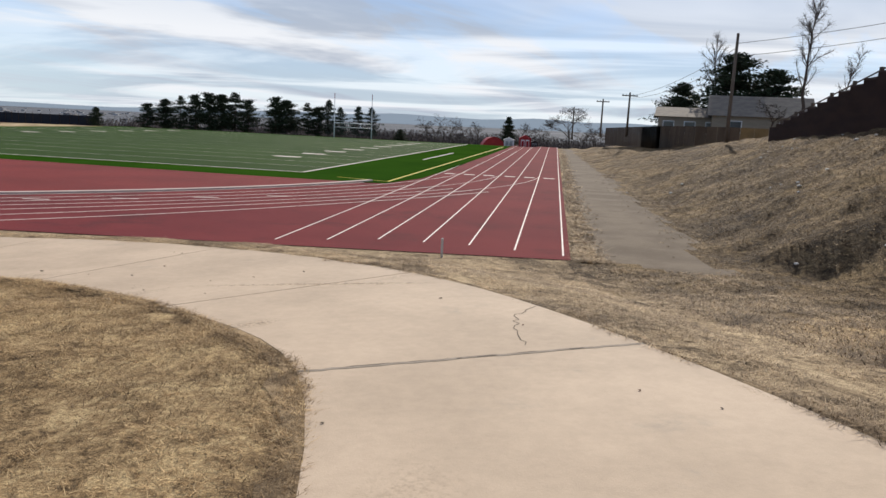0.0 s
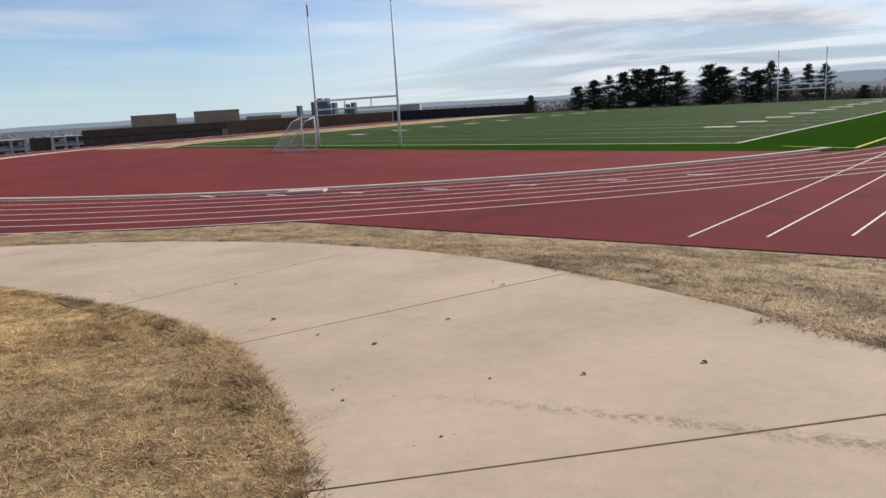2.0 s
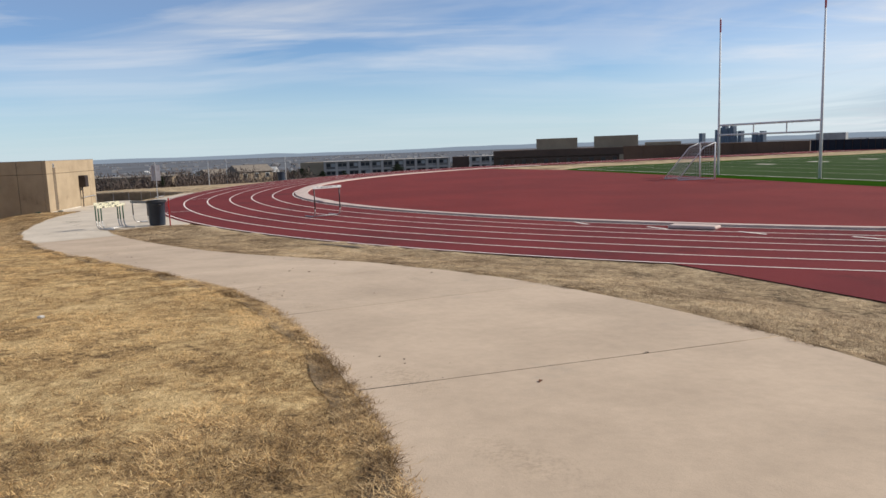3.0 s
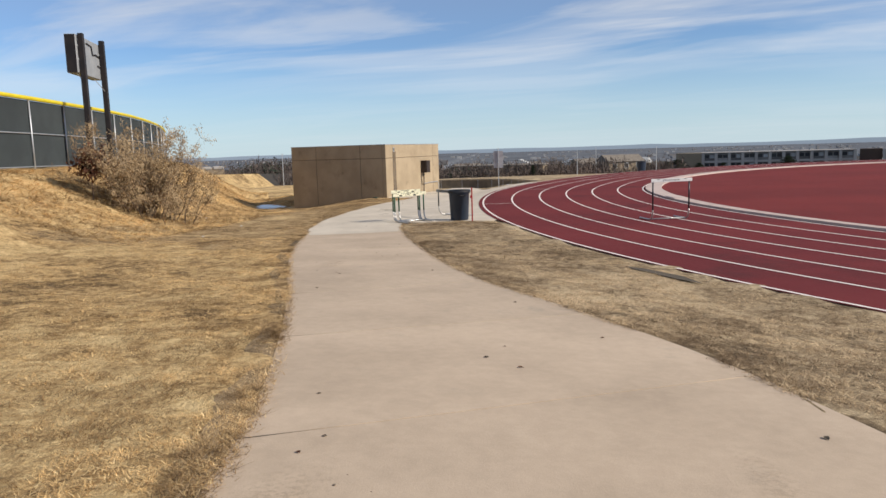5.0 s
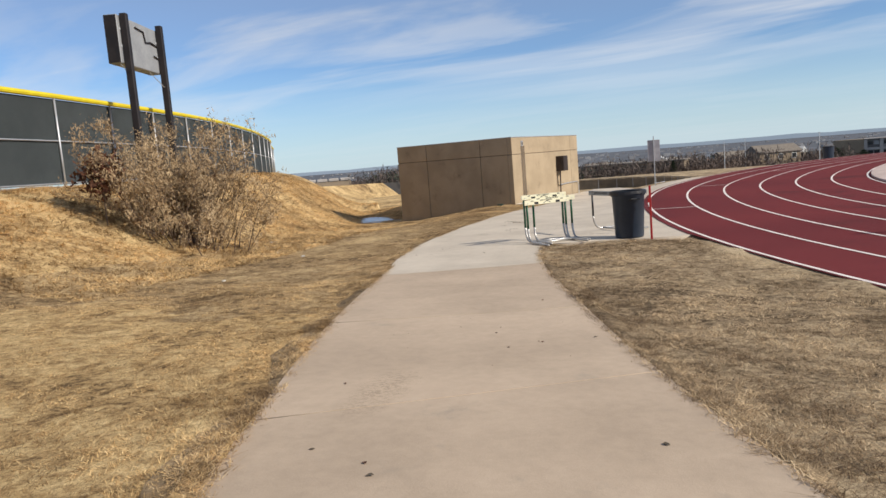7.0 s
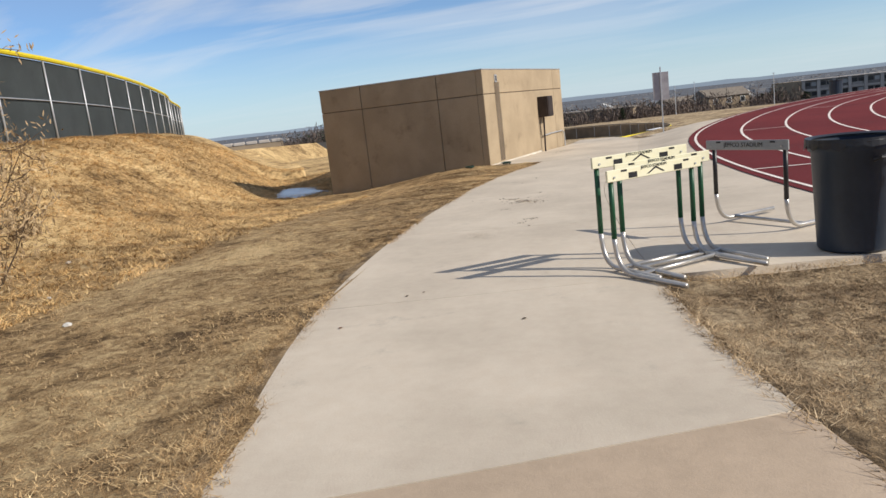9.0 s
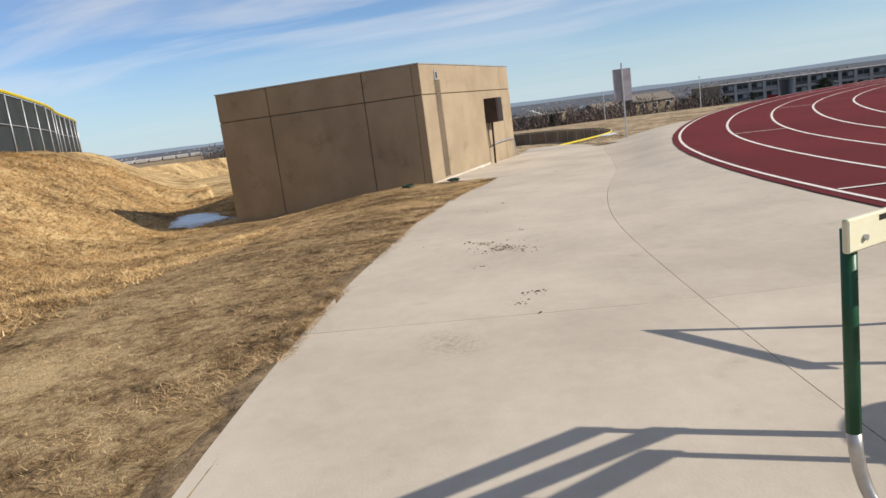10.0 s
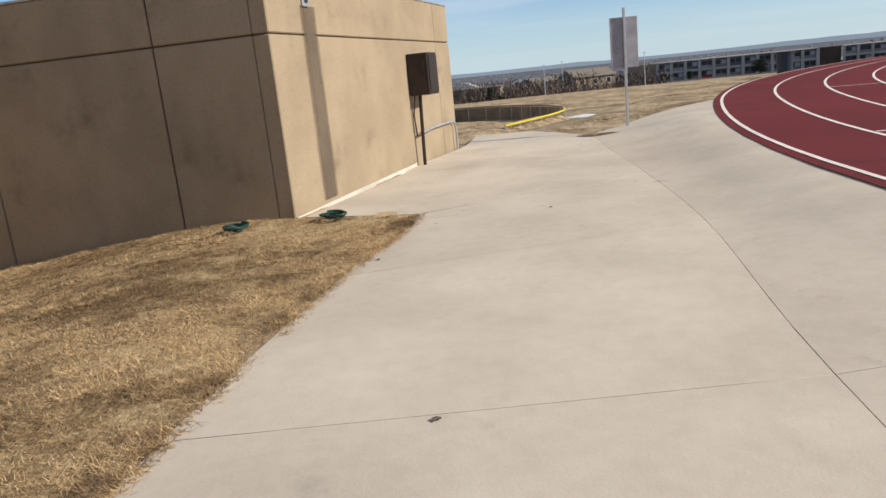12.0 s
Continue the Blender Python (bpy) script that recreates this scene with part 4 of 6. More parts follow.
part("stem", tubem([(0, 0, 0.5), (0.03, 0.02, 1.5), (0, 0, 2.2)], 0.02, 5), M_TWIG, clump)


def bare_tree(x, y, z, high, seed, label, group="", depth=4, wide=0.55, up=0.75, kids=3):
    rg = np.random.default_rng(seed)
    t = thing("bare_tree", x, y, z, rg.uniform(0, 360), label, "tree", group)
    bm, tp = bmesh.new(), []
    limbs(rg, (0, 0, -0.3), high * 0.32, wide, depth, high * 0.014, bm, tp, up=up, kids=kids)
    part("trunk", bm, M_BARK, t)
    bm = bmesh.new()
    for q in tp:
        for _ in range(2):
            e = Vector(rg.normal(size=3)).normalized()
            e.z = abs(e.z) * 0.5
            tube(bm, [q, q + e * high * 0.045], [0.012 + high * 0.0006, 0.004], 3, cap=False)
    tagged(part("twigwork", bm, M_BARK, t), "fine bare twigs", kind="stuff")
    return t


def upright_tree(x, y, z, high, seed, label, lean=0.0):
    """A leafless tree with a stem up to the top and steep side limbs that end in fine twigs."""
    rg = np.random.default_rng(seed)
    t = thing("bare_tree", x, y, z, 0, label, "tree")
    stem, q = [Vector((0, 0, -0.3))], Vector((0, 0, 0))
    for k in range(10):
        q = q + Vector((lean * high / 10 + rg.normal() * 0.012 * high, rg.normal() * 0.012 * high, high / 10))
        stem.append(q.copy())
    bm, fine = bmesh.new(), bmesh.new()
    tube(bm, stem, [high * 0.015 * (1 - 0.09 * k) for k in range(11)], 7)
    for k in range(30):
        f = rg.uniform(0.22, 0.97)
        i = min(9, int(f * 10))
        a = stem[i].lerp(stem[i + 1], f * 10 - i)
        u = rg.uniform(0, 2 * math.pi)
        out = rg.uniform(0.35, 0.8)
        ln = high * rg.uniform(0.16, 0.34) * (1.15 - 0.75 * f)
        pts, d = [a], Vector((math.cos(u) * out, math.sin(u) * out, 0.8)).normalized()
        for j in range(4):
            d = (d + Vector(rg.normal(size=3)) * 0.15 + Vector((0, 0, 0.06))).normalized()
            pts.append(pts[-1] + d * ln / 4)
        tube(bm, pts, [high * 0.0052 * (1 - 0.19 * j) * (1.1 - 0.6 * f) for j in range(5)], 5, cap=False)
        for j in range(30):
            w = rg.uniform(0.2, 1.0) * 4
            i2 = min(3, int(w))
            b = pts[i2].lerp(pts[i2 + 1], w - i2)
            e = (d + Vector(rg.normal(size=3)) * 0.6).normalized()
            l2 = high * rg.uniform(0.03, 0.085)
            tube(fine, [b, b + e * l2 * 0.5, b + (e + Vector((0, 0, rg.uniform(-0.5, 0.3)))).normalized() * l2], [high * 0.0011, high * 0.0009, high * 0.0005], 3, cap=False)
    part("trunk", bm, M_BARK, t)
    tagged(part("twigwork", fine, M_BARK, t), "fine bare twigs", kind="stuff")
    return t


def pine_meshes(seed, high, radius, mat, cone, boughs):
    """Trunk and crown of a conifer: whorls of drooping boughs set with needle tufts."""
    rg = np.random.default_rng(seed)
    bm = bmesh.new()
    tube(bm, [(0, 0, -0.3), (0, 0, high * 0.5), (0, 0, high * 0.95)], [high * 0.02, high * 0.013, 0.02], 6)
    sp = []
    n_w = 34
    for w in range(n_w):
        f = w / (n_w - 1)
        z = high * (0.13 + 0.84 * f + rg.uniform(-0.03, 0.03))
        rr_ = radius * ((1 - f) ** 0.8 if cone else min(1.0, 0.55 + 1.6 * f) * (1 - f) ** 0.62) * rg.uniform(0.7, 1.25) + 0.14
        for b in range(boughs):
            a = rg.uniform(0, 2 * math.pi)
            ln = rr_ * rg.uniform(0.5, 1.3)
            tip = (ln * math.cos(a), ln * math.sin(a), z + ln * rg.uniform(-0.12, 0.3))
            tube(bm, [(0, 0, z), tip], [0.035, 0.01], 3, cap=False)
            for u in np.linspace(0.3, 1.05, 8):
                for _ in range(8):
                    sp.append((tip[0] * u + rg.normal() * 0.085 * radius, tip[1] * u + rg.normal() * 0.085 * radius, z + (tip[2] - z) * u + rg.normal() * 0.017 * high))
    me_t = bpy.data.meshes.new("trunk")
    for v in bm.verts:
        v.co *= K
    bm.to_mesh(me_t)
    bm.free()
    me_t.materials.append(M_BARK)
    ob = leaves("crown", sp, 0.017 * high, mat, None, rg)
    me_c = ob.data
    bpy.data.objects.remove(ob)
    return me_t, me_c


PINES = [pine_meshes(11 + k, 7.0, r, m, c, b) for k, (r, m, c, b) in enumerate(((2.3, M_NEEDLE, False, 3), (2.6, M_NEEDLE, False, 4), (1.9, M_NEEDLE, True, 5), (2.2, M_NEEDLE2, False, 2), (2.1, M_NEEDLE, False, 2)))]


def pine(x, y, z, high, kind, rz, label, group="", wide=1.0):
    t = thing("pine_tree", x, y, z, rz, label, "tree", group)
    s = high / 7.0
    for nm, me in zip(("trunk", "crown"), PINES[kind]):
        o = new(nm, me)
        o.parent = t
        o.scale = (s * wide, s * wide, s)
    return t

# ---- goals ----
def goal_posts(x0, y0, x1, y1, z, bar, top, r, label):
    g = thing("goal_posts", x0, y0, z, math.degrees(math.atan2(y1 - y0, x1 - x0)), label, "goal posts", "football goals")
    w = math.hypot(x1 - x0, y1 - y0)
    for x in (0, w):
        part("upright", tubem([(x, 0, -0.1), (x, 0, bar), (x, 0, top)], [r * 1.5, r * 1.4, r * 0.8], 8), M_WHITE, g, smooth=True)
        part("tip", tubem([(x, 0, top - 0.9), (x, 0, top - 0.1)], r * 0.95, 8), M_RED, g, "faded red wrap")
    part("crossbar", tubem([(0, 0, bar), (w, 0, bar)], r * 1.2, 8), M_WHITE, g, smooth=True)
    part("lower_bar", tubem([(0, 0, bar - 0.62), (w, 0, bar - 0.62)], r, 8), M_WHITE, g, smooth=True)
    for f in (0.3, 0.62):
        part("strut", tubem([(w * f, 0, bar - 0.62), (w * f, 0, bar)], r * 0.8, 6), M_WHITE, g)
    return g


goal_posts(-33.44, 46.92, -41.84, 48.0, 0.02, 3.2, 10.0, 0.055, "tall white H-shaped goal posts at the end of the field")
goal_posts(-17.5, 113.6, -22.9, 112.7, 0.0, 2.2, 6.6, 0.05, "white goal posts at the far end of the field")
sgoal = thing("soccer_goal", -38.5, 44.3, 0.01, 252, "small white soccer goal with a loose white net", "soccer goal")
M_NET = material("net_cord", (0.62, 0.60, 0.56), (0.5, 0.48, 0.45), 0.8, big=2, fine=30, bump=0)
for s in (0, 1.9):
    part("post", tubem([(0, -s, 0), (0, -s, 2.15)], 0.05, 8), M_WHITE, sgoal, smooth=True)
    part("stay", tubem([(0, -s, 2.15), (0.7, -s, 1.9), (2.3, -s, 0.03)], 0.03, 6), M_WHITE, sgoal, smooth=True)
    part("ground_bar", tubem([(0, -s, 0.03), (2.3, -s, 0.03)], 0.03, 6), M_WHITE, sgoal, smooth=True)
part("crossbar", tubem([(0, 0, 2.15), (0, -1.9, 2.15)], 0.05, 8), M_WHITE, sgoal, smooth=True)
bm = bmesh.new()
for s in (0, 1.9):
    for k in range(15):
        u = 2.3 * k / 14
        top = 2.15 - 0.25 * u / 0.7 if u < 0.7 else 1.9 - 1.87 * (u - 0.7) / 1.6
        tube(bm, [(u, -s, 0.03), (u, -s, max(0.05, top))], 0.007, 3, cap=False)
    for k in range(12):
        z = 0.1 + 0.17 * k
        u = 2.3 - 1.6 * (z - 0.03) / 1.87 if z < 1.9 else 0.4
        tube(bm, [(0, -s, z), (max(0.1, u), -s, z)], 0.007, 3, cap=False)
for k in range(12):
    z = 0.1 + 0.16 * k
    u = 2.3 - 1.6 * (z - 0.03) / 1.87
    tube(bm, [(u, 0, z), (u, -1.9, z)], 0.007, 3, cap=False)
for k in range(12):
    y = -1.9 * k / 11
    tube(bm, [(0, y, 2.15), (0.7, y, 1.9), (2.3, y, 0.04)], 0.007, 3, cap=False)
part("net", bm, M_NET, sgoal)
for x, y, rz in ((-20.9, 25.75, 28), (-40.6, 20.9, 0)):
    st = thing("takeoff_board", x, y, 0.0, rz, "pale flat board lying against the track curb", "board", "boards on the curb")
    part("plank", boxm((-0.65, -0.3, 0.0), (0.65, 0.25, 0.10), 0.03), M_CURB, st)

# ---- puddle, snow, yellow hose ----
M_ICE = material("melting_ice", (0.75, 0.78, 0.82), (0.62, 0.66, 0.72), 0.25, big=1.2, fine=10, bump=0.05, spec=0.6)


def blob(name, x, y, rx, ry, rz, z, mat, seed, thick=0.0, n=28):
    """A low irregular patch."""
    rg = random.Random(seed)
    ph = [rg.uniform(0, 6.28) for _ in range(4)]
    bm = bmesh.new()
    c = bm.verts.new((0, 0, thick))
    ring = []
    for k in range(n):
        a = 2 * math.pi * k / n
        r = 1 + 0.18 * math.sin(2 * a + ph[0]) + 0.12 * math.sin(3 * a + ph[1]) + 0.08 * math.sin(5 * a + ph[2]) + 0.05 * math.sin(9 * a + ph[3])
        ring.append(bm.verts.new((rx * r * math.cos(a), ry * r * math.sin(a), 0)))
    for k in range(n):
        bm.faces.new((c, ring[k], ring[(k + 1) % n]))
    ob = part(name, bm, mat, None, smooth=True)
    ob.matrix_world = pose(x * K, y * K, z * K, 0, 0, rz)
    return ob


tagged(blob("ice_puddle", -53.0, 1.3, 2.3, 1.1, 35, ground_z(-53.0, 1.3) + 0.09, M_ICE, 4, 0.004), "pale frozen puddle in the grass hollow beside the building", "puddle", kind="structure")
M_SNOW = material("old_snow", (0.86, 0.87, 0.88), (0.78, 0.80, 0.82), 0.7, big=4, fine=40, bump=0.3)
tagged(blob("snow_patch", -63.6, 15.2, 0.55, 0.3, 60, ground_z(-63.6, 15.2) + 0.03, M_SNOW, 8, 0.08), "small leftover patch of white snow on the grass", "snow")
M_TAUPE = material("faded_screen", (0.28, 0.235, 0.18), (0.21, 0.178, 0.14), 0.9, big=1.2, fine=30, bump=0.1)
yh = thing("fence", 0, 0, 0, 0, "low dark fence with a yellow cap round a lower ball field", "fence")
ypts = [catmull([(-77.6, 14.35), (-78.2, 14.7), (-80.0, 16.0), (-82.4, 17.5), (-84.9, 18.7), (-86.9, 19.2), (-89.2, 19.4), (-92.0, 19.1), (-94.7, 18.3), (-97.1, 17.2), (-99.5, 15.5), (-101.2, 12.5), (-102, 8), (-103, 0)], k, t / 2) for k in range(13) for t in range(2)]
for k, (a, b) in enumerate(zip(ypts, ypts[1:])):
    g = min(terrain(a.x, a.y), -1.9) - 0.1
    part("cap", tubem([(a.x, a.y, -1.56), (b.x, b.y, -1.56)], 0.055, 6), M_YELLOW if k < 11 else M_TAUPE, yh, "yellow plastic cap" if k < 11 else "faded brown plastic cap")
    bm = bmesh.new()
    bm.faces.new([bm.verts.new(v) for v in ((a.x, a.y, g), (b.x, b.y, g), (b.x, b.y, -1.63), (a.x, a.y, -1.63))])
    bmesh.ops.solidify(bm, geom=bm.faces[:], thickness=0.03)
    part("screen", bm, M_TAUPE, yh, "faded brown-grey windscreen cloth")
    part("post", tubem([(a.x, a.y, g - 0.3), (a.x, a.y, -1.58)], 0.03, 6), M_STEEL, yh)

# ---- hillside: stepped board wall, rail, poles, house ----
M_BOARD = material("brown_boards", (0.070, 0.040, 0.031), (0.052, 0.030, 0.025), 0.9, big=0.6, fine=20, bump=0.3, bump_scale=25, stretch=(1, 1, 4))
M_WOOD = material("weathered_wood", (0.16, 0.125, 0.095), (0.11, 0.085, 0.065), 0.9, big=1.0, fine=20, bump=0.3, stretch=(1, 1, 0.3))
rw = thing("retaining_wall", 0, 0, 0, 0, "dark brown stepped board retaining wall on the hillside", "wall")
ys = [48.2 - 1.4 * k for k in range(19)]
for k, (a, b) in enumerate(zip(ys, ys[1:])):
    top = 3.6 + 0.135 * (47 - (a + b) / 2) + 0.15
    x0, x1 = wall_x(a), wall_x(b)
    nb = 1
    for j in range(nb):
        ya, yb = a + (b - a) * j / nb, a + (b - a) * (j + 1) / nb
        xa, xb = wall_x(ya), wall_x(yb)
        bm, o = bmesh.new(), 0.12 + 0.014 * (k % 2)
        vs = [bm.verts.new(v) for v in ((xa - o, ya + 0.03, 0.8), (xb - o, yb - 0.03, 0.8), (xb - o, yb - 0.03, top), (xa - o, ya + 0.03, top))]
        bm.faces.new(vs)
        bmesh.ops.solidify(bm, geom=bm.faces[:], thickness=0.06 + 0.01 * (j % 2))
        part("board", bm, M_BOARD, rw)
    part("coping", tubem([(x0 - 0.1, a, top + 0.02), (x1 - 0.1, b, top + 0.02)], 0.06, 4), M_BOARD, rw)
rail = thing("rail_fence", 0, 0, 0, 0, "weathered wooden post-and-rail fence above the hillside wall", "fence")
ps = ys[::2]
for k, y in enumerate(ps):
    top = 3.6 + 0.135 * (47 - y)
    x = wall_x(y) + 0.5
    part("post", boxm((x - 0.07, y - 0.07, top - 0.6), (x + 0.07, y + 0.07, top + 0.8), 0.01), M_WOOD, rail)
    if k:
        yp = ps[k - 1]
        tp, xp = 3.6 + 0.135 * (47 - yp), wall_x(yp) + 0.5
        for h in (0.35, 0.68):
            part("rail", tubem([(xp, yp, tp + h), (x, y, top + h)], 0.035, 5), M_WOOD, rail)


def utility_pole(x, y, z, high, arms, rz, label):
    p = thing("utility_pole", x, y, z, rz, label, "utility pole", "poles along the hillside")
    part("pole", tubem([(0, 0, -0.4), (0, 0, high)], [0.15, 0.1], 8), M_WOOD, p, smooth=True)
    for k in range(arms):
        part("cross_arm", boxm((-0.95, -0.06, high - 0.45 - 0.8 * k), (0.95, 0.06, high - 0.32 - 0.8 * k)), M_WOOD, p)
        for s in (-0.85, -0.4, 0.4, 0.85):
            part("insulator", tubem([(s, 0, high - 0.32 - 0.8 * k), (s, 0, high - 0.2 - 0.8 * k)], 0.04, 6), M_STEEL, p)
    return p


for x, y, high, arms, bz in ((16.0, 58.3, 7.3, 0, 3.0), (15.6, 91.7, 4.7, 1, 2.8), (16.0, 112.0, 5.0, 1, 2.4), (15.0, 135.0, 5.2, 1, 1.5)):
    utility_pole(x, y, bz, high, arms, 8, "bare wooden utility pole on the hillside" if not arms else "wooden utility pole with a cross arm")
wires = thing("power_line", 0, 0, 0, 0, "thin black power line slung between wooden poles", "cable")
for dz in (0.0, -0.9):
    a, b = Vector((16.0, 58.3, 9.3 + dz)), Vector((15.6, 91.7, 7.1 + dz * 0.3))
    part("wire", tubem([a.lerp(b, t / 10) - Vector((0, 0, 2.4 * t / 10 * (1 - t / 10))) for t in range(11)], 0.018, 4), M_BLACK, wires)
    b = Vector((30, 40, 12 + dz))
    a = Vector((16.0, 58.3, 9.6 + dz))
    part("wire", tubem([a.lerp(b, t / 8) - Vector((0, 0, 1.6 * t / 8 * (1 - t / 8))) for t in range(9)], 0.018, 4), M_BLACK, wires)

M_SIDING = material("tan_siding", (0.33, 0.27, 0.20), (0.28, 0.23, 0.17), 0.85, big=1, fine=20, bump=0.2, stretch=(1, 1, 6))
M_SHINGLE = material("grey_shingle", (0.25, 0.215, 0.175), (0.19, 0.162, 0.135), 0.9, big=1.5, fine=25, bump=0.4, bump_scale=30, stretch=(1, 1, 3))
M_GLASS = material("dark_glass", (0.03, 0.035, 0.04), (0.04, 0.045, 0.05), 0.15, big=1, fine=5, bump=0, spec=0.6)
M_STUCCO = material("tan_fence_boards", (0.24, 0.185, 0.11), (0.19, 0.15, 0.09), 0.9, big=1, fine=20, bump=0.2)


def house(x, y, z, rz, w, d, eave, ridge, wall_m, roof_m, label, group="", windows=3):
    h = thing("house", x, y, z, rz, label, "house", group)
    part("wall", boxm((-w / 2, -d / 2, -1.0), (w / 2, d / 2, eave)), wall_m, h)
    bm = bmesh.new()
    o = 0.4
    a = [(-w / 2 - o, -d / 2 - o, eave - 0.1), (w / 2 + o, -d / 2 - o, eave - 0.1), (w / 2 + o, 0, ridge), (-w / 2 - o, 0, ridge), (-w / 2 - o, d / 2 + o, eave - 0.1), (w / 2 + o, d / 2 + o, eave - 0.1)]
    v = [bm.verts.new(p) for p in a]
    for f in ((0, 1, 2, 3), (3, 2, 5, 4), (0, 3, 4), (1, 5, 2), (0, 4, 5, 1)):
        bm.faces.new([v[i] for i in f])
    part("roof", bm, roof_m, h)
    for k in range(windows):
        wx = -w / 2 + w * (k + 0.5) / windows
        win = part("window", boxm((wx - 0.55, -d / 2 - 0.05, eave - 1.7), (wx + 0.55, -d / 2 + 0.02, eave - 0.5), 0.01), M_WHITE, h)
        part("pane", boxm((wx - 0.47, -d / 2 - 0.06, eave - 1.62), (wx + 0.47, -d / 2 - 0.052, eave - 0.58)), M_GLASS, win)
    return h


house(24.9, 76.5, 2.3, -16, 8.5, 6.0, 2.7, 4.6, M_SIDING, M_SHINGLE, "low tan house with a grey shingle roof above the hillside", windows=2)
house(19.6, 80.5, 2.2, -16, 6.0, 6.0, 2.6, 3.5, M_SIDING, M_SHINGLE, "lower wing of a tan house with a grey roof", windows=3)
bf = thing("board_fence", 0, 0, 0, 0, "weathered grey-brown board fence along the gardens on the hillside", "fence")
fl = [(23.2, 66.2), (19.9, 66.8), (17.0, 69.5), (15.6, 76), (15.6, 84), (15.8, 95), (16, 108)]
n_b = 0
for (xa, ya), (xb, yb) in zip(fl, fl[1:]):
    n = int(math.hypot(xb - xa, yb - ya) / 0.9)
    for k in range(n):
        p, q = Vector((xa, ya)).lerp(Vector((xb, yb)), k / n), Vector((xa, ya)).lerp(Vector((xb, yb)), (k + 0.97) / n)
        bm = bmesh.new()
        z = 3.1 - 0.012 * (p.y - 67)
        vs = [bm.verts.new(v) for v in ((p.x, p.y, z - 1.6), (q.x, q.y, z - 1.6), (q.x, q.y, z + 0.7), (p.x, p.y, z + 0.7))]
        bm.faces.new(vs)
        bmesh.ops.solidify(bm, geom=bm.faces[:], thickness=0.04)
        part("board", bm, M_STUCCO if xa > 20 else M_WOOD, bf)

# ---- trees on the skyline ----
pine(25.0, 84.0, 2.8, 8.8, 1, 30, "broad dark pine beside the tan house", wide=1.7)
pine(28.4, 82.5, 3.0, 7.0, 1, 100, "dark pine behind the hillside house", wide=1.7)
pine(20.6, 88.0, 2.0, 6.6, 1, 200, "dark pine behind the hillside house", wide=1.5)
upright_tree(21.3, 58.6, 4.6, 8.6, 21, "tall leafless tree on the hilltop", 0.06)
upright_tree(23.0, 57.0, 4.9, 4.6, 22, "small leafless tree leaning on the hilltop", 0.22)
upright_tree(24.0, 88.0, 3.4, 10.6, 27, "slender leafless tree behind the house", -0.04)
bare_tree(21.2, 64.0, 3.2, 4.5, 26, "small leafless tree in front of the house", wide=0.9)
upright_tree(26.0, 50.0, 6.0, 4.4, 28, "leafless tree on the hilltop")
bare_tree(13.6, 127.0, -0.6, 11.0, 23, "leafless tree at the end of the dirt lane", wide=0.7, depth=5)
for k, (x, y, h) in enumerate(((17.5, 124, 7.5), (19.5, 118, 7.0), (21.5, 108, 6.0), (16.2, 130, 7.0), (18.5, 132, 8.0), (-6.0, 132, 7.0), (-7.6, 134, 7.6), (-9.0, 133, 6.4), (-4.6, 134, 6.6), (-3.0, 131, 6.2), (-1.4, 133, 6.8), (-10.5, 136, 7.2), (5.6, 132, 7.2), (7.0, 134, 7.8), (8.4, 133, 6.4), (10.6, 134, 5.6))):
    bare_tree(x, y, -0.9, h, 30 + k, "leafless grey tree on the skyline", "bare trees beyond the field", depth=4, wide=0.6)
rr = random.Random(8)
ROW = [(-55.0, 122.0, 4.0), (-52.6, 123.4, 4.8), (-50.4, 124.0, 5.3), (-48.3, 125.0, 5.8), (-46.2, 125.6, 6.2), (-44.4, 126.4, 6.0), (-42.3, 127.0, 6.3), (-40.4, 128.0, 5.4), (-35.9, 128.6, 6.1), (-34.3, 129.4, 5.6), (-30.6, 129.6, 5.2), (-28.9, 130.0, 4.8), (-27.2, 130.2, 5.9), (-25.2, 130.6, 4.8), (-22.2, 130.8, 5.1), (-19.9, 131.0, 5.0)]
for k, (x, y, h) in enumerate(ROW):
    pine(x, y, -0.75, h + 0.55, (0, 1, 4, 0)[k % 4] if k < 12 else 3, rr.uniform(0, 360), "dark green pine in a row beyond the field", "pine row beyond the field", wide=rr.uniform(1.15, 1.5) if k < 12 else 1.15)
pine(-60.6, 116.5, -0.6, 3.4, 1, 10, "dark evergreen at the end of the dark fence", wide=1.1)
pine(-13.8, 120.0, -0.8, 2.4, 1, 60, "low dark evergreen bush beyond the field", wide=1.7)
pine(3.2, 122.0, -0.6, 4.9, 2, 80, "pointed dark spruce behind the sheds", wide=1.1)

# ---- sheds at the end of the straight ----
dome = thing("dome_tent", 0.6, 116.5, -0.5, 10, "red dome shelter at the end of the track", "tent")
bm = bmesh.new()
rows_ = []
for i in range(9):
    a = math.pi * i / 8
    rows_.append([bm.verts.new((1.65 * math.cos(a), y, 1.65 * math.sin(a))) for y in (-1.2, 1.4)])
for p, q in zip(rows_, rows_[1:]):
    bm.faces.new((p[0], p[1], q[1], q[0]))
bm.faces.new([r[0] for r in rows_])
bm.faces.new([r[1] for r in rows_][::-1])
part("cover", bm, M_RED, dome)
part("trim", tubem([(1.68 * math.cos(math.pi * i / 8), -1.22, 1.68 * math.sin(math.pi * i / 8)) for i in range(9)], 0.05, 5), M_RED, dome)
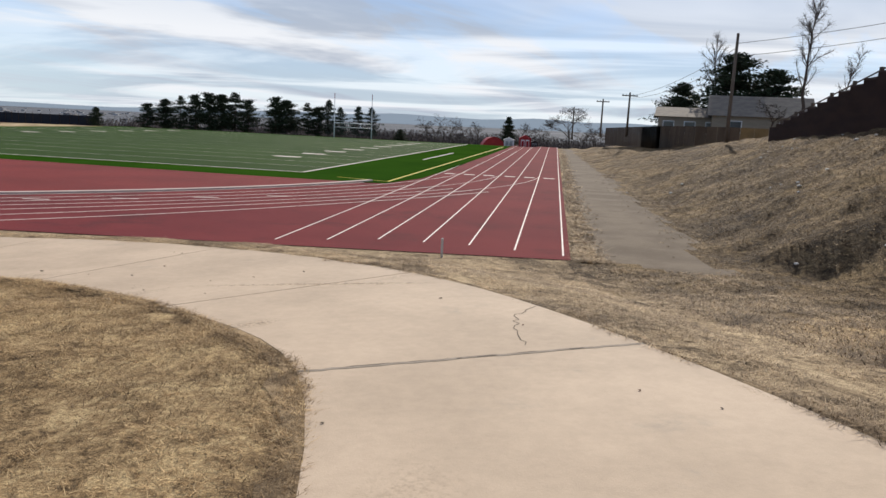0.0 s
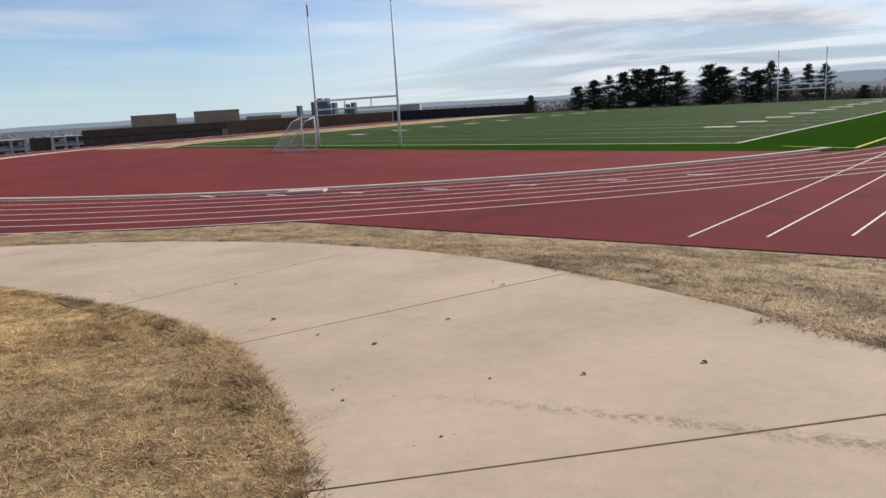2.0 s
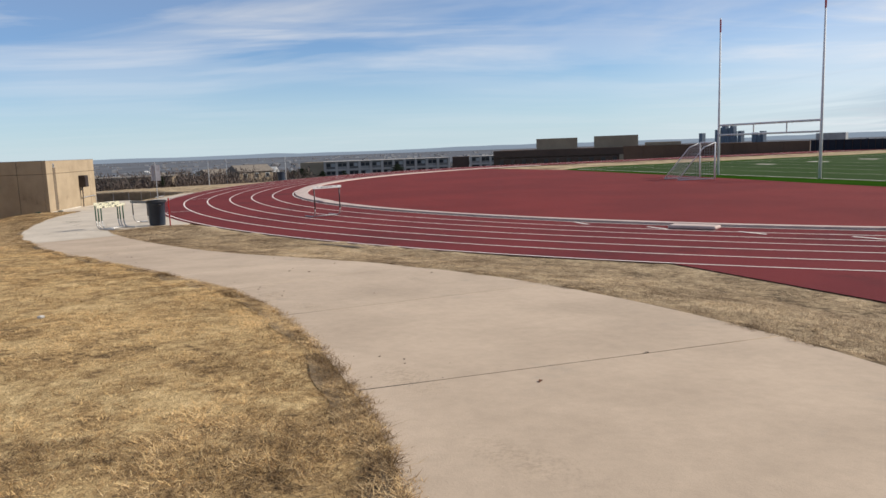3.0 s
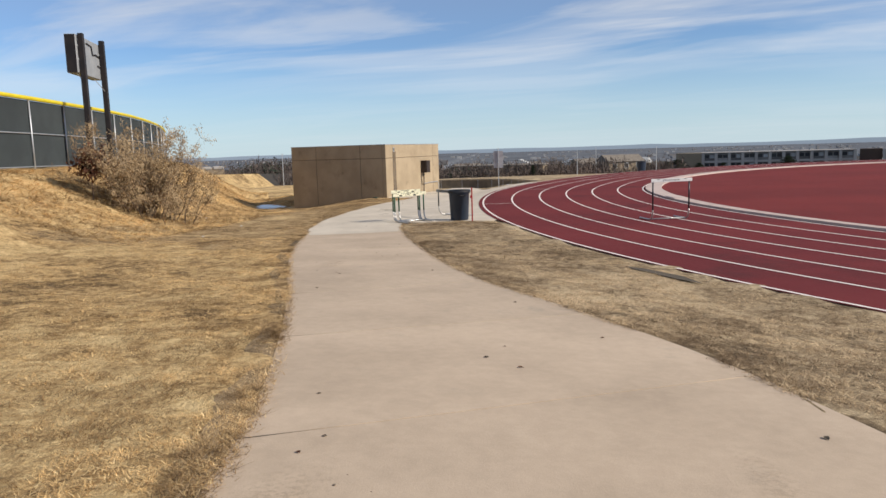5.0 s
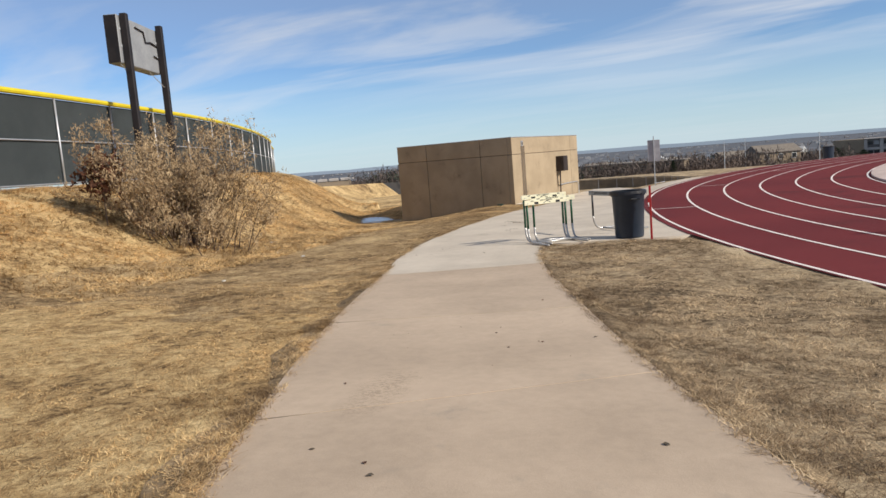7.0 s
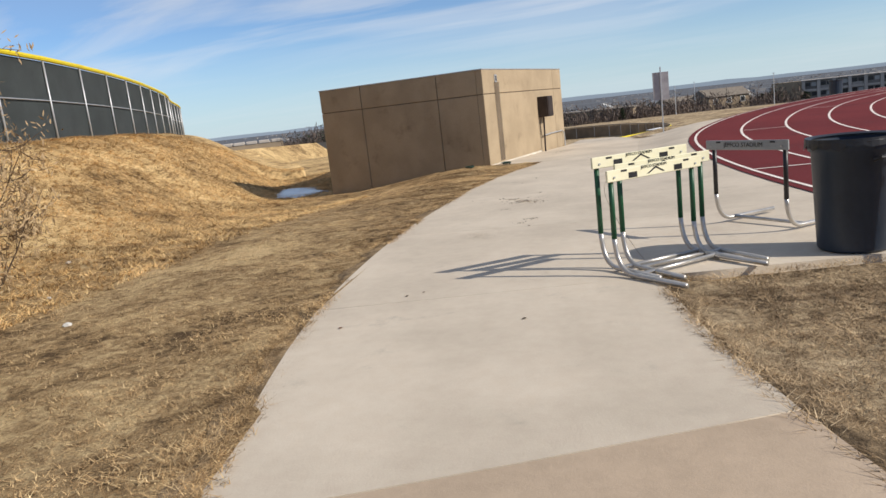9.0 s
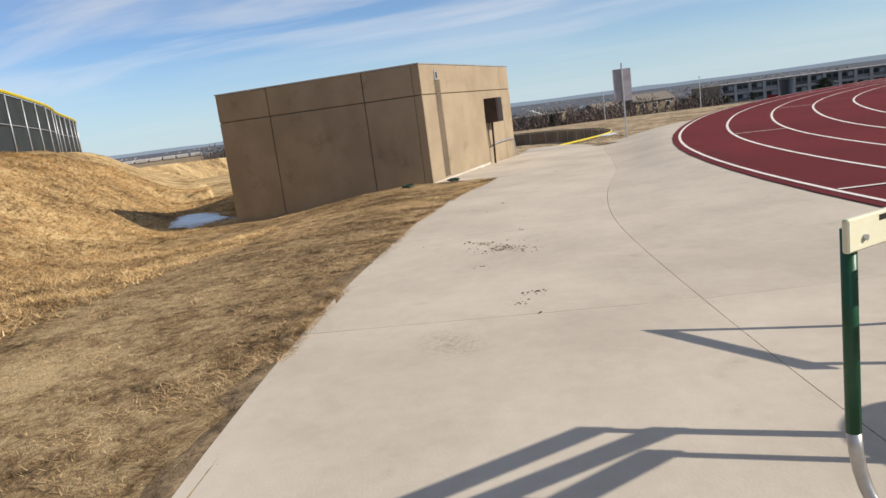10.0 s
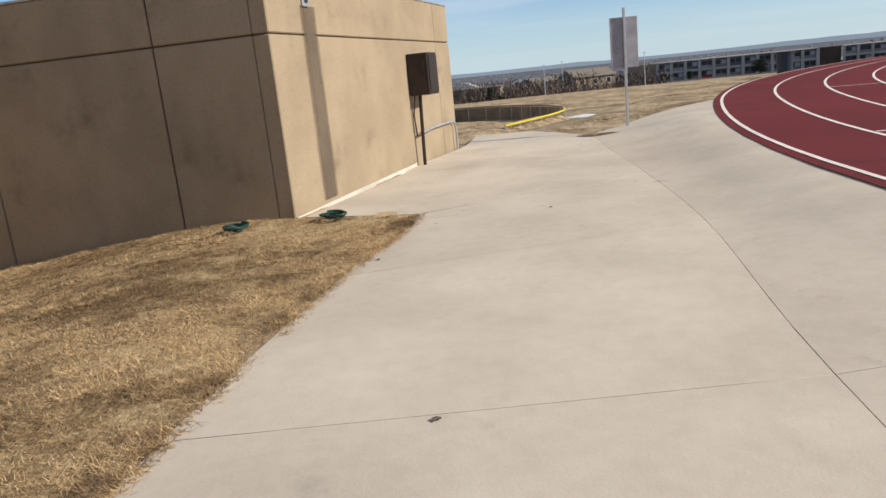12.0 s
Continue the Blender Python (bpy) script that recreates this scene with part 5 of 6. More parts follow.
for x, w, h, m, tm, lab in ((3.1, 1.5, 1.75, M_WHITE, M_GREYB, "small white and grey garden shed by the track"), (5.5, 1.75, 2.2, M_RED, M_WHITE, "small red barn shed with white trim"), (6.9, 1.0, 1.5, M_DARK, M_GREYB, "small dark shed beside a red one")):
    sh = thing("shed", x, 116.2, -0.5, -2, lab, "shed", "sheds at the end of the track")
    part("wall", boxm((-w / 2, -0.8, -0.2), (w / 2, 0.8, h * 0.8)), m, sh)
    bm = bmesh.new()
    v = [bm.verts.new(p) for p in ((-w / 2 - 0.1, -0.9, h * 0.78), (0, -0.9, h), (w / 2 + 0.1, -0.9, h * 0.78), (-w / 2 - 0.1, 0.9, h * 0.78), (0, 0.9, h), (w / 2 + 0.1, 0.9, h * 0.78))]
    for f in ((0, 1, 2), (5, 4, 3), (0, 3, 4, 1), (1, 4, 5, 2), (0, 2, 5, 3)):
        bm.faces.new([v[i] for i in f])
    part("roof", bm, m, sh)
    for s in (-1, 1):
        d = part("door", boxm((s * w * 0.2 - w * 0.15, -0.84, 0.05), (s * w * 0.2 + w * 0.15, -0.805, h * 0.68)), tm, sh)
        part("panel", boxm((s * w * 0.2 - w * 0.11, -0.86, 0.35), (s * w * 0.2 + w * 0.11, -0.842, h * 0.6)), m if m is not M_WHITE else M_GREYB, d)

# ---- school, long block, dark fences ----
M_BRICK = material("brown_brick", (0.115, 0.075, 0.055), (0.095, 0.062, 0.046), 0.9, big=0.2, fine=3, bump=0)
M_TANW = material("tan_wall", (0.36, 0.28, 0.19), (0.31, 0.24, 0.165), 0.9, big=0.3, fine=3, bump=0)
M_PALE = material("pale_panel", (0.46, 0.46, 0.45), (0.40, 0.40, 0.39), 0.85, big=0.2, fine=3, bump=0)
M_NAVY = material("navy_screen", (0.016, 0.020, 0.030), (0.02, 0.025, 0.036), 0.85, big=0.4, fine=5, bump=0)


def block(bm_parent, name, x0, y0, x1, y1, z0, z1, deep, mat, label=""):
    """A box that stands on the line from one place to another, its depth behind it."""
    a, b = Vector((x0, y0)), Vector((x1, y1))
    d = (b - a).normalized()
    n = Vector((d.y, -d.x))
    if n.dot(a) < 0:
        n = -n
    n = n * deep
    bm = bmesh.new()
    lo = [bm.verts.new((p.x, p.y, z0)) for p in (a, b, b + n, a + n)]
    hi = [bm.verts.new((p.x, p.y, z1)) for p in (a, b, b + n, a + n)]
    bm.faces.new(lo[::-1])
    bm.faces.new(hi)
    for k in range(4):
        q = (k + 1) % 4
        bm.faces.new((lo[k], lo[q], hi[q], hi[k]))
    bmesh.ops.recalc_face_normals(bm, faces=bm.faces[:])
    return part(name, bm, mat, bm_parent, label)


def lerp2(a, b, t):
    return (a[0] + (b[0] - a[0]) * t, a[1] + (b[1] - a[1]) * t)


school = thing("school_building", 0, 0, 0, 0, "low brown brick school with tan roof blocks beyond the track", "building")
SA, SB = (-205, 122), (-158, 185)
block(school, "wall", *SA, *SB, -7, 0.5, 30, M_BRICK)
block(school, "band", *lerp2(SA, SB, 0.002), *lerp2(SA, SB, 0.62), -1.9, -1.5, 29, M_TANW)
for a, b, top in (((-202.5, 136), (-195.5, 146.5), 3.8), ((-192.5, 150.5), (-184.5, 161), 4.0), ((-183.5, 163), (-177, 171), 1.6)):
    block(school, "roof_block", *a, *b, 0.4, top, 9, M_TANW, "tan plant room on the roof")
block(school, "entrance", *lerp2((-203.8, 122), (-156.8, 185), 0.47), *lerp2((-203.8, 122), (-156.8, 185), 0.58), -7, -1.6, 2, M_TANW)
for k in range(22):
    t = 0.02 + 0.043 * k
    p, q = lerp2((-204.4, 122), (-157.4, 185), t), lerp2((-204.4, 122), (-157.4, 185), t + 0.016)
    block(school, "window", *p, *q, -4.0, -2.3, 1.0, M_GLASS)
M_FACADE = material("pale_facade", (0.52, 0.47, 0.42), (0.44, 0.395, 0.35), 0.85, big=0.15, fine=2, bump=0)
M_INFILL = material("grey_infill", (0.27, 0.245, 0.22), (0.20, 0.182, 0.165), 0.85, big=0.3, fine=2, bump=0, vary=0.45)


def slab_block(a, b, top, storeys, bays, label, red=()):
    """A long block with pale floor bands and piers and darker infill with windows set back between them."""
    t = thing("apartment_block", 0, 0, 0, 0, label, "building", "blocks in the valley")
    a, b = Vector(a), Vector(b)
    d = (b - a).normalized()
    n = Vector((-d.y, d.x))
    if n.x < 0:
        n = -n
    base = top - 3.6 * storeys - 1.0
    block(t, "wall", *a, *b, base, top - 0.3, 14, M_INFILL)
    block(t, "roof", *(a + n * 1.0 - d * 0.4), *(b + n * 1.0 + d * 0.4), top - 0.3, top, 15.4, M_FACADE)
    for f in range(storeys):
        z = top - 0.3 - 3.6 * (f + 1)
        block(t, "floor_band", *(a + n * 0.8), *(b + n * 0.8), z - 0.35, z + 0.45, 0.8, M_FACADE)
        for k in range(bays):
            p, q = a.lerp(b, (k + 0.14) / bays), a.lerp(b, (k + 0.86) / bays)
            m = p.lerp(q, 0.5)
            panel_ = block(t, "infill", *(p + n * 0.25), *(q + n * 0.25), z + 0.46, z + 1.5, 0.22, M_RED if (f, k) in red else M_INFILL)
            block(panel_, "window", *(p + n * 0.2), *(m - d * 0.2 + n * 0.2), z + 1.52, z + 2.9, 0.15, M_GLASS)
            block(panel_, "window", *(m + d * 0.2 + n * 0.2), *(q + n * 0.2), z + 1.52, z + 2.9, 0.15, M_GLASS if (f + k) % 2 else M_PALE)
    for k in range(bays + 1):
        p = a.lerp(b, k / bays)
        block(t, "pier", *(p + n * 0.9 - d * 0.55), *(p + n * 0.9 + d * 0.55), base, top - 0.32, 0.9, M_FACADE)
    return t


longb = slab_block((-331, 105), (-316, 160), -2.5, 3, 11, "long pale three-storey block with dark windows in the valley", ((1, 3), (2, 3)))
block(longb, "end_wall", -338, 95.5, -331.4, 104.5, -14, -2.6, 12, M_TANW, "tan windowless end wall")
slab_block((-340, 184), (-322, 214), -2.9, 3, 7, "pale three-storey block half hidden by the school")
lobby = thing("low_building", 0, 0, 0, 0, "dark brown entrance building between two pale blocks", "building")
block(lobby, "wall", -345, 176, -341, 183.4, -14, -2.9, 10, M_BRICK)
dfn = thing("windscreen_fence", 0, 0, 0, 0, "navy windscreen fence behind the field", "fence")
DFP = [(-80, 105), (-74, 109), (-68.5, 113), (-61.5, 119)]
for k in range(24):
    p, q = catmull(DFP, k // 8, (k % 8) / 8), catmull(DFP, k // 8, (k % 8 + 0.98) / 8)
    block(dfn, "screen", p.x, p.y, q.x, q.y, -1.2, 1.55 - 0.008 * k, 0.1, M_NAVY)
    part("post", tubem([(p.x, p.y - 0.06, -1.2), (p.x, p.y - 0.06, 1.6)], 0.04, 6), M_DARK, dfn)
bwl = thing("stadium_wall", 0, 0, 0, 0, "low brown wall beside the navy fence beyond the field", "wall")
for k in range(8):
    p, q = lerp2((-106, 92), (-80.2, 105), k / 8), lerp2((-106, 92), (-80.2, 105), (k + 0.99) / 8)
    block(bwl, "wall_panel", *p, *q, -1.5, 1.5, 0.4, M_BRICK)
block(bwl, "press_box", -84, 111, -80.5, 113, -1, 2.5, 3, M_GREYP, "grey press box")
fb = thing("litter_bin", -73.4, 26.3, ground_z(-73.4, 26.3) - 0.02, 0, "dark blue litter bin on the grass beyond the track", "litter bin")
part("body", tubem([(0, 0, 0), (0, 0, 0.98)], [0.3, 0.37], 20), M_BIN, fb)
part("rim", tubem([(0, 0, 0.98), (0, 0, 1.04)], 0.39, 20), M_BLACK, fb)
stub = thing("marker_post", -3.0, 20.7, 0, 0, "short grey stake by the edge of the track", "post")
part("stake", tubem([(0, 0, -0.1), (0, 0, 0.45)], 0.03, 8), M_STEEL, stub)

# ---- the valley: roofs, woods, skyline, far hills ----
M_WOODS = material("winter_woods", (0.135, 0.104, 0.088), (0.095, 0.074, 0.064), 0.95, big=0.05, fine=1, bump=0, grain=0.4)
M_WOODG = material("valley_evergreen", (0.035, 0.045, 0.032), (0.045, 0.052, 0.036), 0.95, big=0.05, fine=1, bump=0)
rg, rf = np.random.default_rng(77), np.random.default_rng(78)
spots_a, spots_b = [], []
for k in range(2600):
    a = radians(rg.uniform(20, 118))
    d = 150 * (1 + rg.exponential(1.1))
    x, y = -30 - d * math.sin(a), 40 + d * math.cos(a)
    if d > 1300 or (y > 100 and x > -150) or (d < 335 and 52 < math.degrees(a) < 84):
        continue
    z = terrain(x, y)
    h = rg.uniform(2.0, 3.6)
    tgt = spots_b if rg.random() < 0.12 else spots_a
    for j in range(100):
        rk = rg if j < 58 else rf
        tgt.append((x + rk.normal() * 1.9, y + rk.normal() * 1.9, z + min(abs(rk.normal()) * 0.5, 1.1) * h))
for k in range(1900):
    x, y = rf.uniform(-190, 110), 185 + 330 * rf.random() ** 1.5
    if x < -16 - 0.58 * y:
        continue
    z = terrain(x, y)
    h = (2.6 - z) * rf.uniform(0.35, 0.62)
    for _ in range(60):
        spots_a.append((x + rf.normal() * 2.4, y + rf.normal() * 2.4, z + min(abs(rf.normal()) * 0.5, 1.0) * h))
w1 = leaves("valley_woods", spots_a, 0.55, M_WOODS, None, rf, "", 2.6, 0.15)
tagged(w1, "brown leafless winter woods filling the valley", "woods", kind="stuff")
w2 = leaves("valley_evergreens", spots_b, 0.36, M_WOODG, None, rf)
tagged(w2, "dark evergreens scattered through the valley", "woods", kind="stuff")
for k in range(46):
    a = radians(rg.uniform(60, 112))
    d = rg.uniform(170, 480)
    x, y = -30 - d * math.sin(a), 40 + d * math.cos(a)
    w = rg.uniform(7, 16)
    if d < 350 and math.degrees(a) < 84:
        continue
    house(x, y, terrain(x, y) + 0.4, rg.uniform(0, 180), w, 7, 2.6, 4.2, (M_PALE, M_TANW, M_SIDING)[k % 3], (M_SHINGLE, M_SHINGLE, M_PALE)[k % 3], "small pale suburban house among winter trees", "houses in the valley", windows=3)
for x, y, top, wide, kind in ((-255, 110, -3.2, 2.2, 1), (-262, 84, -5.6, 2.4, 1), (-262, 92, -5.4, 2.0, 0), (-330, 94, -5.0, 2.6, 1), (-322, 88, -5.5, 2.4, 0), (-196, -41, -0.9, 1.5, 1), (-180, 24, -2.2, 1.0, 2), (-230, 60, -4.6, 1.6, 1), (-240, 40, -5.0, 1.6, 0), (-215, 52, -4.4, 1.3, 2)):
    g = terrain(x, y)
    pine(x, y, g, max(2.5, top - g), kind, (x * 7) % 360, "dark rounded evergreen down in the valley", "evergreens in the valley", wide=wide)
shop = thing("low_building", -195, 17, terrain(-195, 17), 80, "long flat-roofed grey building in the valley", "building")
part("wall", boxm((-11, -6, -1), (11, 6, 2.6)), M_TANW, shop)
part("roof", boxm((-11.3, -6.3, 2.6), (11.3, 6.3, 2.9)), M_SHINGLE, shop)
for k in range(8):
    part("window", boxm((-10.2 + 2.7 * k, 5.98, 0.5), (-8.8 + 2.7 * k, 6.05, 1.8)), M_GLASS, shop)
shop2 = thing("low_building", -205, -66, terrain(-205, -66), 112, "long white-roofed building in the valley", "building")
part("wall", boxm((-9, -5, -1), (9, 5, 2.2)), M_TANW, shop2)
for k in range(6):
    part("roof_bay", boxm((-9 + 3.05 * k, -5.2, 2.2), (-6.4 + 3.05 * k, 5.2, 2.9), 0.1), M_FACADE, shop2)
for k in range(7):
    part("window", boxm((-8.4 + 2.5 * k, 4.98, 0.5), (-7.2 + 2.5 * k, 5.05, 1.7)), M_GLASS, shop2)
for x, y, h in ((-186, 39, 7), (-172, 33, 6), (-160, 47, 6), (-150, -25, 7)):
    lp = thing("light_pole", x, y, terrain(x, y), 0, "thin grey light pole far off in the valley", "light pole", "light poles in the valley")
    part("pole", tubem([(0, 0, -0.3), (0, 0, h * 0.85)], [0.09, 0.06], 6), M_STEEL, lp)
    part("lamp_arm", boxm((-0.5, -0.06, h * 0.85), (0.5, 0.06, h * 0.85 + 0.1)), M_STEEL, lp)
M_SUBURB = material("far_roofs", (0.42, 0.41, 0.40), (0.22, 0.20, 0.19), 0.8, big=0.02, fine=0.1, bump=0)
bm = bmesh.new()
rs = np.random.default_rng(5)
for k in range(600):
    a, d = radians(rs.uniform(15, 118)), 520 + 2600 * rs.random() ** 1.4
    x, y = -30 - d * math.sin(a), 40 + d * math.cos(a)
    z, w = terrain(x, y), rs.uniform(1.5, 6)
    box(bm, (x - w, y - w * rs.uniform(0.5, 1.2), z - 1), (x + w, y + w, z + rs.uniform(2.0, 4.0)))
suburb = part("far_suburb", bm, M_SUBURB)
tagged(suburb, "pale roofs of far suburbs scattered over the plain", "houses", kind="stuff")
# the towers' haze is put into their blue-grey base colour
M_CITY = material("far_towers", (0.16, 0.19, 0.23), (0.13, 0.155, 0.19), 0.8, big=0.01, fine=0.1, bump=0)
bm = bmesh.new()
for k in range(15):
    u = rg.uniform(-95, 95) if k < 10 else rg.uniform(-35, 35)
    h = rg.uniform(24, 46) if abs(u) < 45 else rg.uniform(14, 26)
    x, y = -1730 + u * 0.72, 1830 + u * 0.69
    box(bm, (x - 7, y - 7, -26), (x + 7, y + 7, -14 + h * 1.15))
sky_ob = part("city_backdrop", bm, M_CITY)
tagged(sky_ob, "hazy city towers on the far horizon", "skyline", kind="structure")
# the hills glow by themselves, standing in for light and haze on them
M_RIDGE = bpy.data.materials.new("haze_glow_ridge")
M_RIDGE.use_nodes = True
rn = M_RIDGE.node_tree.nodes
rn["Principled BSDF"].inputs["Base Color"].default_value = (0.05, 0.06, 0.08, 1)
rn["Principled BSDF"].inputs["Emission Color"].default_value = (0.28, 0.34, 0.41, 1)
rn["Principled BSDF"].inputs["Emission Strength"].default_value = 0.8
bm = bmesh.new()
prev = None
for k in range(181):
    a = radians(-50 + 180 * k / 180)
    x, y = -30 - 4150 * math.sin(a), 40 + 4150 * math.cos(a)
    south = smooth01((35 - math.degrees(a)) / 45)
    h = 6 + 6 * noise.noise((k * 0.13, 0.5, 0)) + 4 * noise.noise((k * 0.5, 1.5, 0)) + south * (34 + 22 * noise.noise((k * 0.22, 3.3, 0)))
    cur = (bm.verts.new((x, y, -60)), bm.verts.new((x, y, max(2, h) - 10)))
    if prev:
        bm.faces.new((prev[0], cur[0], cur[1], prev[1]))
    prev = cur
tagged(part("ridge_backdrop", bm, M_RIDGE), "far hills with a blue-grey haze glow along the horizon", "hills", kind="structure")

# ---- marks on the paving ----
def stain_patch(name, x, y, rx, ry, rz, col, strength, seed, parent):
    m = material(name, col, tuple(c * 0.85 for c in col), 0.95, big=2, fine=40, bump=0.15)
    n, l = m.node_tree.nodes, m.node_tree.links
    co, nz = n.new("ShaderNodeTexCoord"), n.new("ShaderNodeTexNoise")
    nz.inputs["Scale"].default_value, nz.inputs["Detail"].default_value = 11 / K, 9
    nz.inputs["Roughness"].default_value = 0.75
    l.new(co.outputs["Object"], nz.inputs["Vector"])
    mp = n.new("ShaderNodeMapping")
    mp.inputs["Scale"].default_value = (1 / (rx * K), 1 / (ry * K), 0)
    l.new(co.outputs["Object"], mp.inputs[0])
    ln = n.new("ShaderNodeVectorMath")
    ln.operation = "LENGTH"
    l.new(mp.outputs[0], ln.inputs[0])
    ad = n.new("ShaderNodeMath")
    ad.operation = "ADD"
    l.new(ln.outputs["Value"], ad.inputs[0])
    l.new(nz.outputs["Fac"], ad.inputs[1])
    r = n.new("ShaderNodeMapRange")
    r.inputs["From Min"].default_value, r.inputs["From Max"].default_value = 0.72, 1.22
    r.inputs["To Min"].default_value, r.inputs["To Max"].default_value = strength, 0.0
    l.new(ad.outputs[0], r.inputs["Value"])
    n2, r2, ml = n.new("ShaderNodeTexNoise"), n.new("ShaderNodeMapRange"), n.new("ShaderNodeMath")
    n2.inputs["Scale"].default_value, n2.inputs["Detail"].default_value, n2.inputs["Roughness"].default_value = 24 / K, 8, 0.8
    l.new(co.outputs["Object"], n2.inputs["Vector"])
    r2.inputs["From Min"].default_value, r2.inputs["From Max"].default_value = 0.47, 0.57
    l.new(n2.outputs["Fac"], r2.inputs["Value"])
    ml.operation = "MULTIPLY"
    l.new(r.outputs[0], ml.inputs[0])
    l.new(r2.outputs[0], ml.inputs[1])
    l.new(ml.outputs[0], n["Principled BSDF"].inputs["Alpha"])
    vs, fs = [], []
    c, s = math.cos(radians(rz)), math.sin(radians(rz))
    g = 7
    z0 = path_top(x, y)
    for j in range(g):
        for i in range(g):
            u, v = rx * (2 * i / (g - 1) - 1), ry * (2 * j / (g - 1) - 1)
            px, py = x + c * u - s * v, y + s * u + c * v
            vs.append((u, v, path_top(px, py) - z0 + 0.004))
    for j in range(g - 1):
        for i in range(g - 1):
            fs.append((j * g + i, j * g + i + 1, (j + 1) * g + i + 1, (j + 1) * g + i))
    ob = new("stain", mesh_of("stain", vs, fs, m))
    ob.parent = parent
    ob.matrix_basis = pose(x * K, y * K, z0 * K, 0, 0, rz)
    ob.visible_shadow = False
    return ob


for k, (x, y, rx, ry, rz, st) in enumerate(((-5.9, 10.75, 0.7, 0.22, 60, 0.55), (-7.6, 12.0, 0.5, 0.35, 20, 0.5), (-8.2, 12.5, 0.7, 0.3, 10, 0.35), (-9.9, 12.6, 0.7, 0.3, 0, 0.45), (-14.6, 12.7, 0.9, 0.35, -10, 0.5), (-13.4, 12.85, 0.6, 0.3, 10, 0.4), (-3.2, 12.0, 0.6, 0.25, 60, 0.5),
                                          (-15.0, 14.9, 0.8, 0.2, 0, 0.35), (-39.7, 9.85, 0.5, 0.2, 30, 0.8), (-40.1, 9.6, 0.3, 0.12, 30, 0.6), (-4.1, 11.47, 1.9, 0.1, 6.3, 0.75), (-3.4, 11.5, 1.0, 0.12, 6.3, 0.5), (-36.6, 9.4, 0.5, 0.3, 20, 0.3), (-4.2, 9.6, 0.35, 0.2, 45, 0.5), (-24.0, 11.0, 0.9, 0.3, 0, 0.3), (-52.0, 10.6, 1.6, 0.5, -15, 0.35), (-2.6, 6.4, 0.4, 0.7, 0, 0.2))):
    stain_patch("dirt_stain", x, y, rx, ry, rz, (0.20, 0.165, 0.125), st * 0.5 if k < 8 else st, k, path)


def path_line(pts, w, mat, parent, name, wob=0.0, seed=0):
    rg_ = random.Random(seed)
    fine = []
    for (a, b), (c, d) in zip(pts, pts[1:]):
        n = max(2, int(math.hypot(c - a, d - b) / 0.08))
        for k in range(n):
            t = k / n
            fine.append((a + (c - a) * t + rg_.uniform(-wob, wob), b + (d - b) * t + rg_.uniform(-wob, wob)))
    fine.append(pts[-1])
    return ribbon(name, fine, w, lambda x, y: path_top(x, y) + 0.003, mat, parent)


M_FAINT = material("faint_dirt", (0.26, 0.215, 0.165), (0.34, 0.285, 0.225), 0.95, big=6, fine=60)
path_line([(-1.65, 10.5), (-1.94, 10.0), (-1.96, 9.5), (-1.93, 8.95)], 0.007, M_JOINT, path, "crack", 0.03, 1)
path_line([(-3.51, 8.23), (-2.27, 8.63), (-1.02, 9.03)], 0.036, M_FAINT, path, "crack", 0.011, 3)
path_line([(-3.3, 8.31), (-2.2, 8.66), (-1.5, 8.88)], 0.02, M_JOINT, path, "crack", 0.014, 6)

# dead leaves, twigs and pebbles on the paving
LEAF_ME = []
for k in range(4):
    rg_ = random.Random(40 + k)
    vs = [(0, -0.035, 0.0), (0.022, -0.01, 0.010), (0.018, 0.02, 0.012), (0, 0.04, 0.004), (-0.02, 0.018, 0.013), (-0.021, -0.012, 0.008), (0, 0.0, 0.0)]
    vs = [(a + rg_.uniform(-0.006, 0.006), b + rg_.uniform(-0.006, 0.006), c) for a, b, c in vs]
    LEAF_ME.append(mesh_of("dead_leaf", vs, [(6, 0, 1), (6, 1, 2), (6, 2, 3), (6, 3, 4), (6, 4, 5), (6, 5, 0)], M_RUST if k % 2 else M_JOINT))
rl = random.Random(12)
where = [(-6.55, 13.9), (-6.7, 13.98), (-6.4, 12.0), (-6.3, 12.7), (-17.4, 13.6), (-17.1, 13.85), (-22.6, 11.4), (-22.75, 11.32), (-23.2, 12.75), (-32.95, 8.78), (-32.9, 10.1), (-33.9, 9.22), (-33.8, 9.1), (-40.29, 8.96), (-37.69, 10.03), (-14.0, 13.85), (-15.7, 15.4), (-17.8, 13.75), (-3.15, 7.3), (-25.6, 11.9), (-43.5, 9.96), (-4.9, 11.9), (-4.4, 12.3), (-1.3, 7.9), (-0.9, 7.6), (-1.9, 9.6)]
for k in range(22):
    t = rl.uniform(2.2, 18.9)
    a, b = catmull(LEFTS, int(t), t % 1), catmull(RIGHTS, int(t), t % 1)
    p = a.lerp(b, rl.choice((rl.uniform(0.02, 0.2), rl.uniform(0.1, 0.95), rl.uniform(0.85, 0.98))))
    where.append((p.x, p.y))
for k, (x, y) in enumerate(where):
    lf = new("dead_leaf", LEAF_ME[k % 4])
    s = rl.uniform(0.35, 0.75)
    lf.matrix_world = pose(x * K, y * K, (path_top(x, y) + 0.003) * K, 0, 0, rl.uniform(0, 360)) @ Matrix.Diagonal((s, s, s, 1))
    tagged(lf, "small curled brown dead leaf on the concrete", "leaf", "dead leaves on the path")
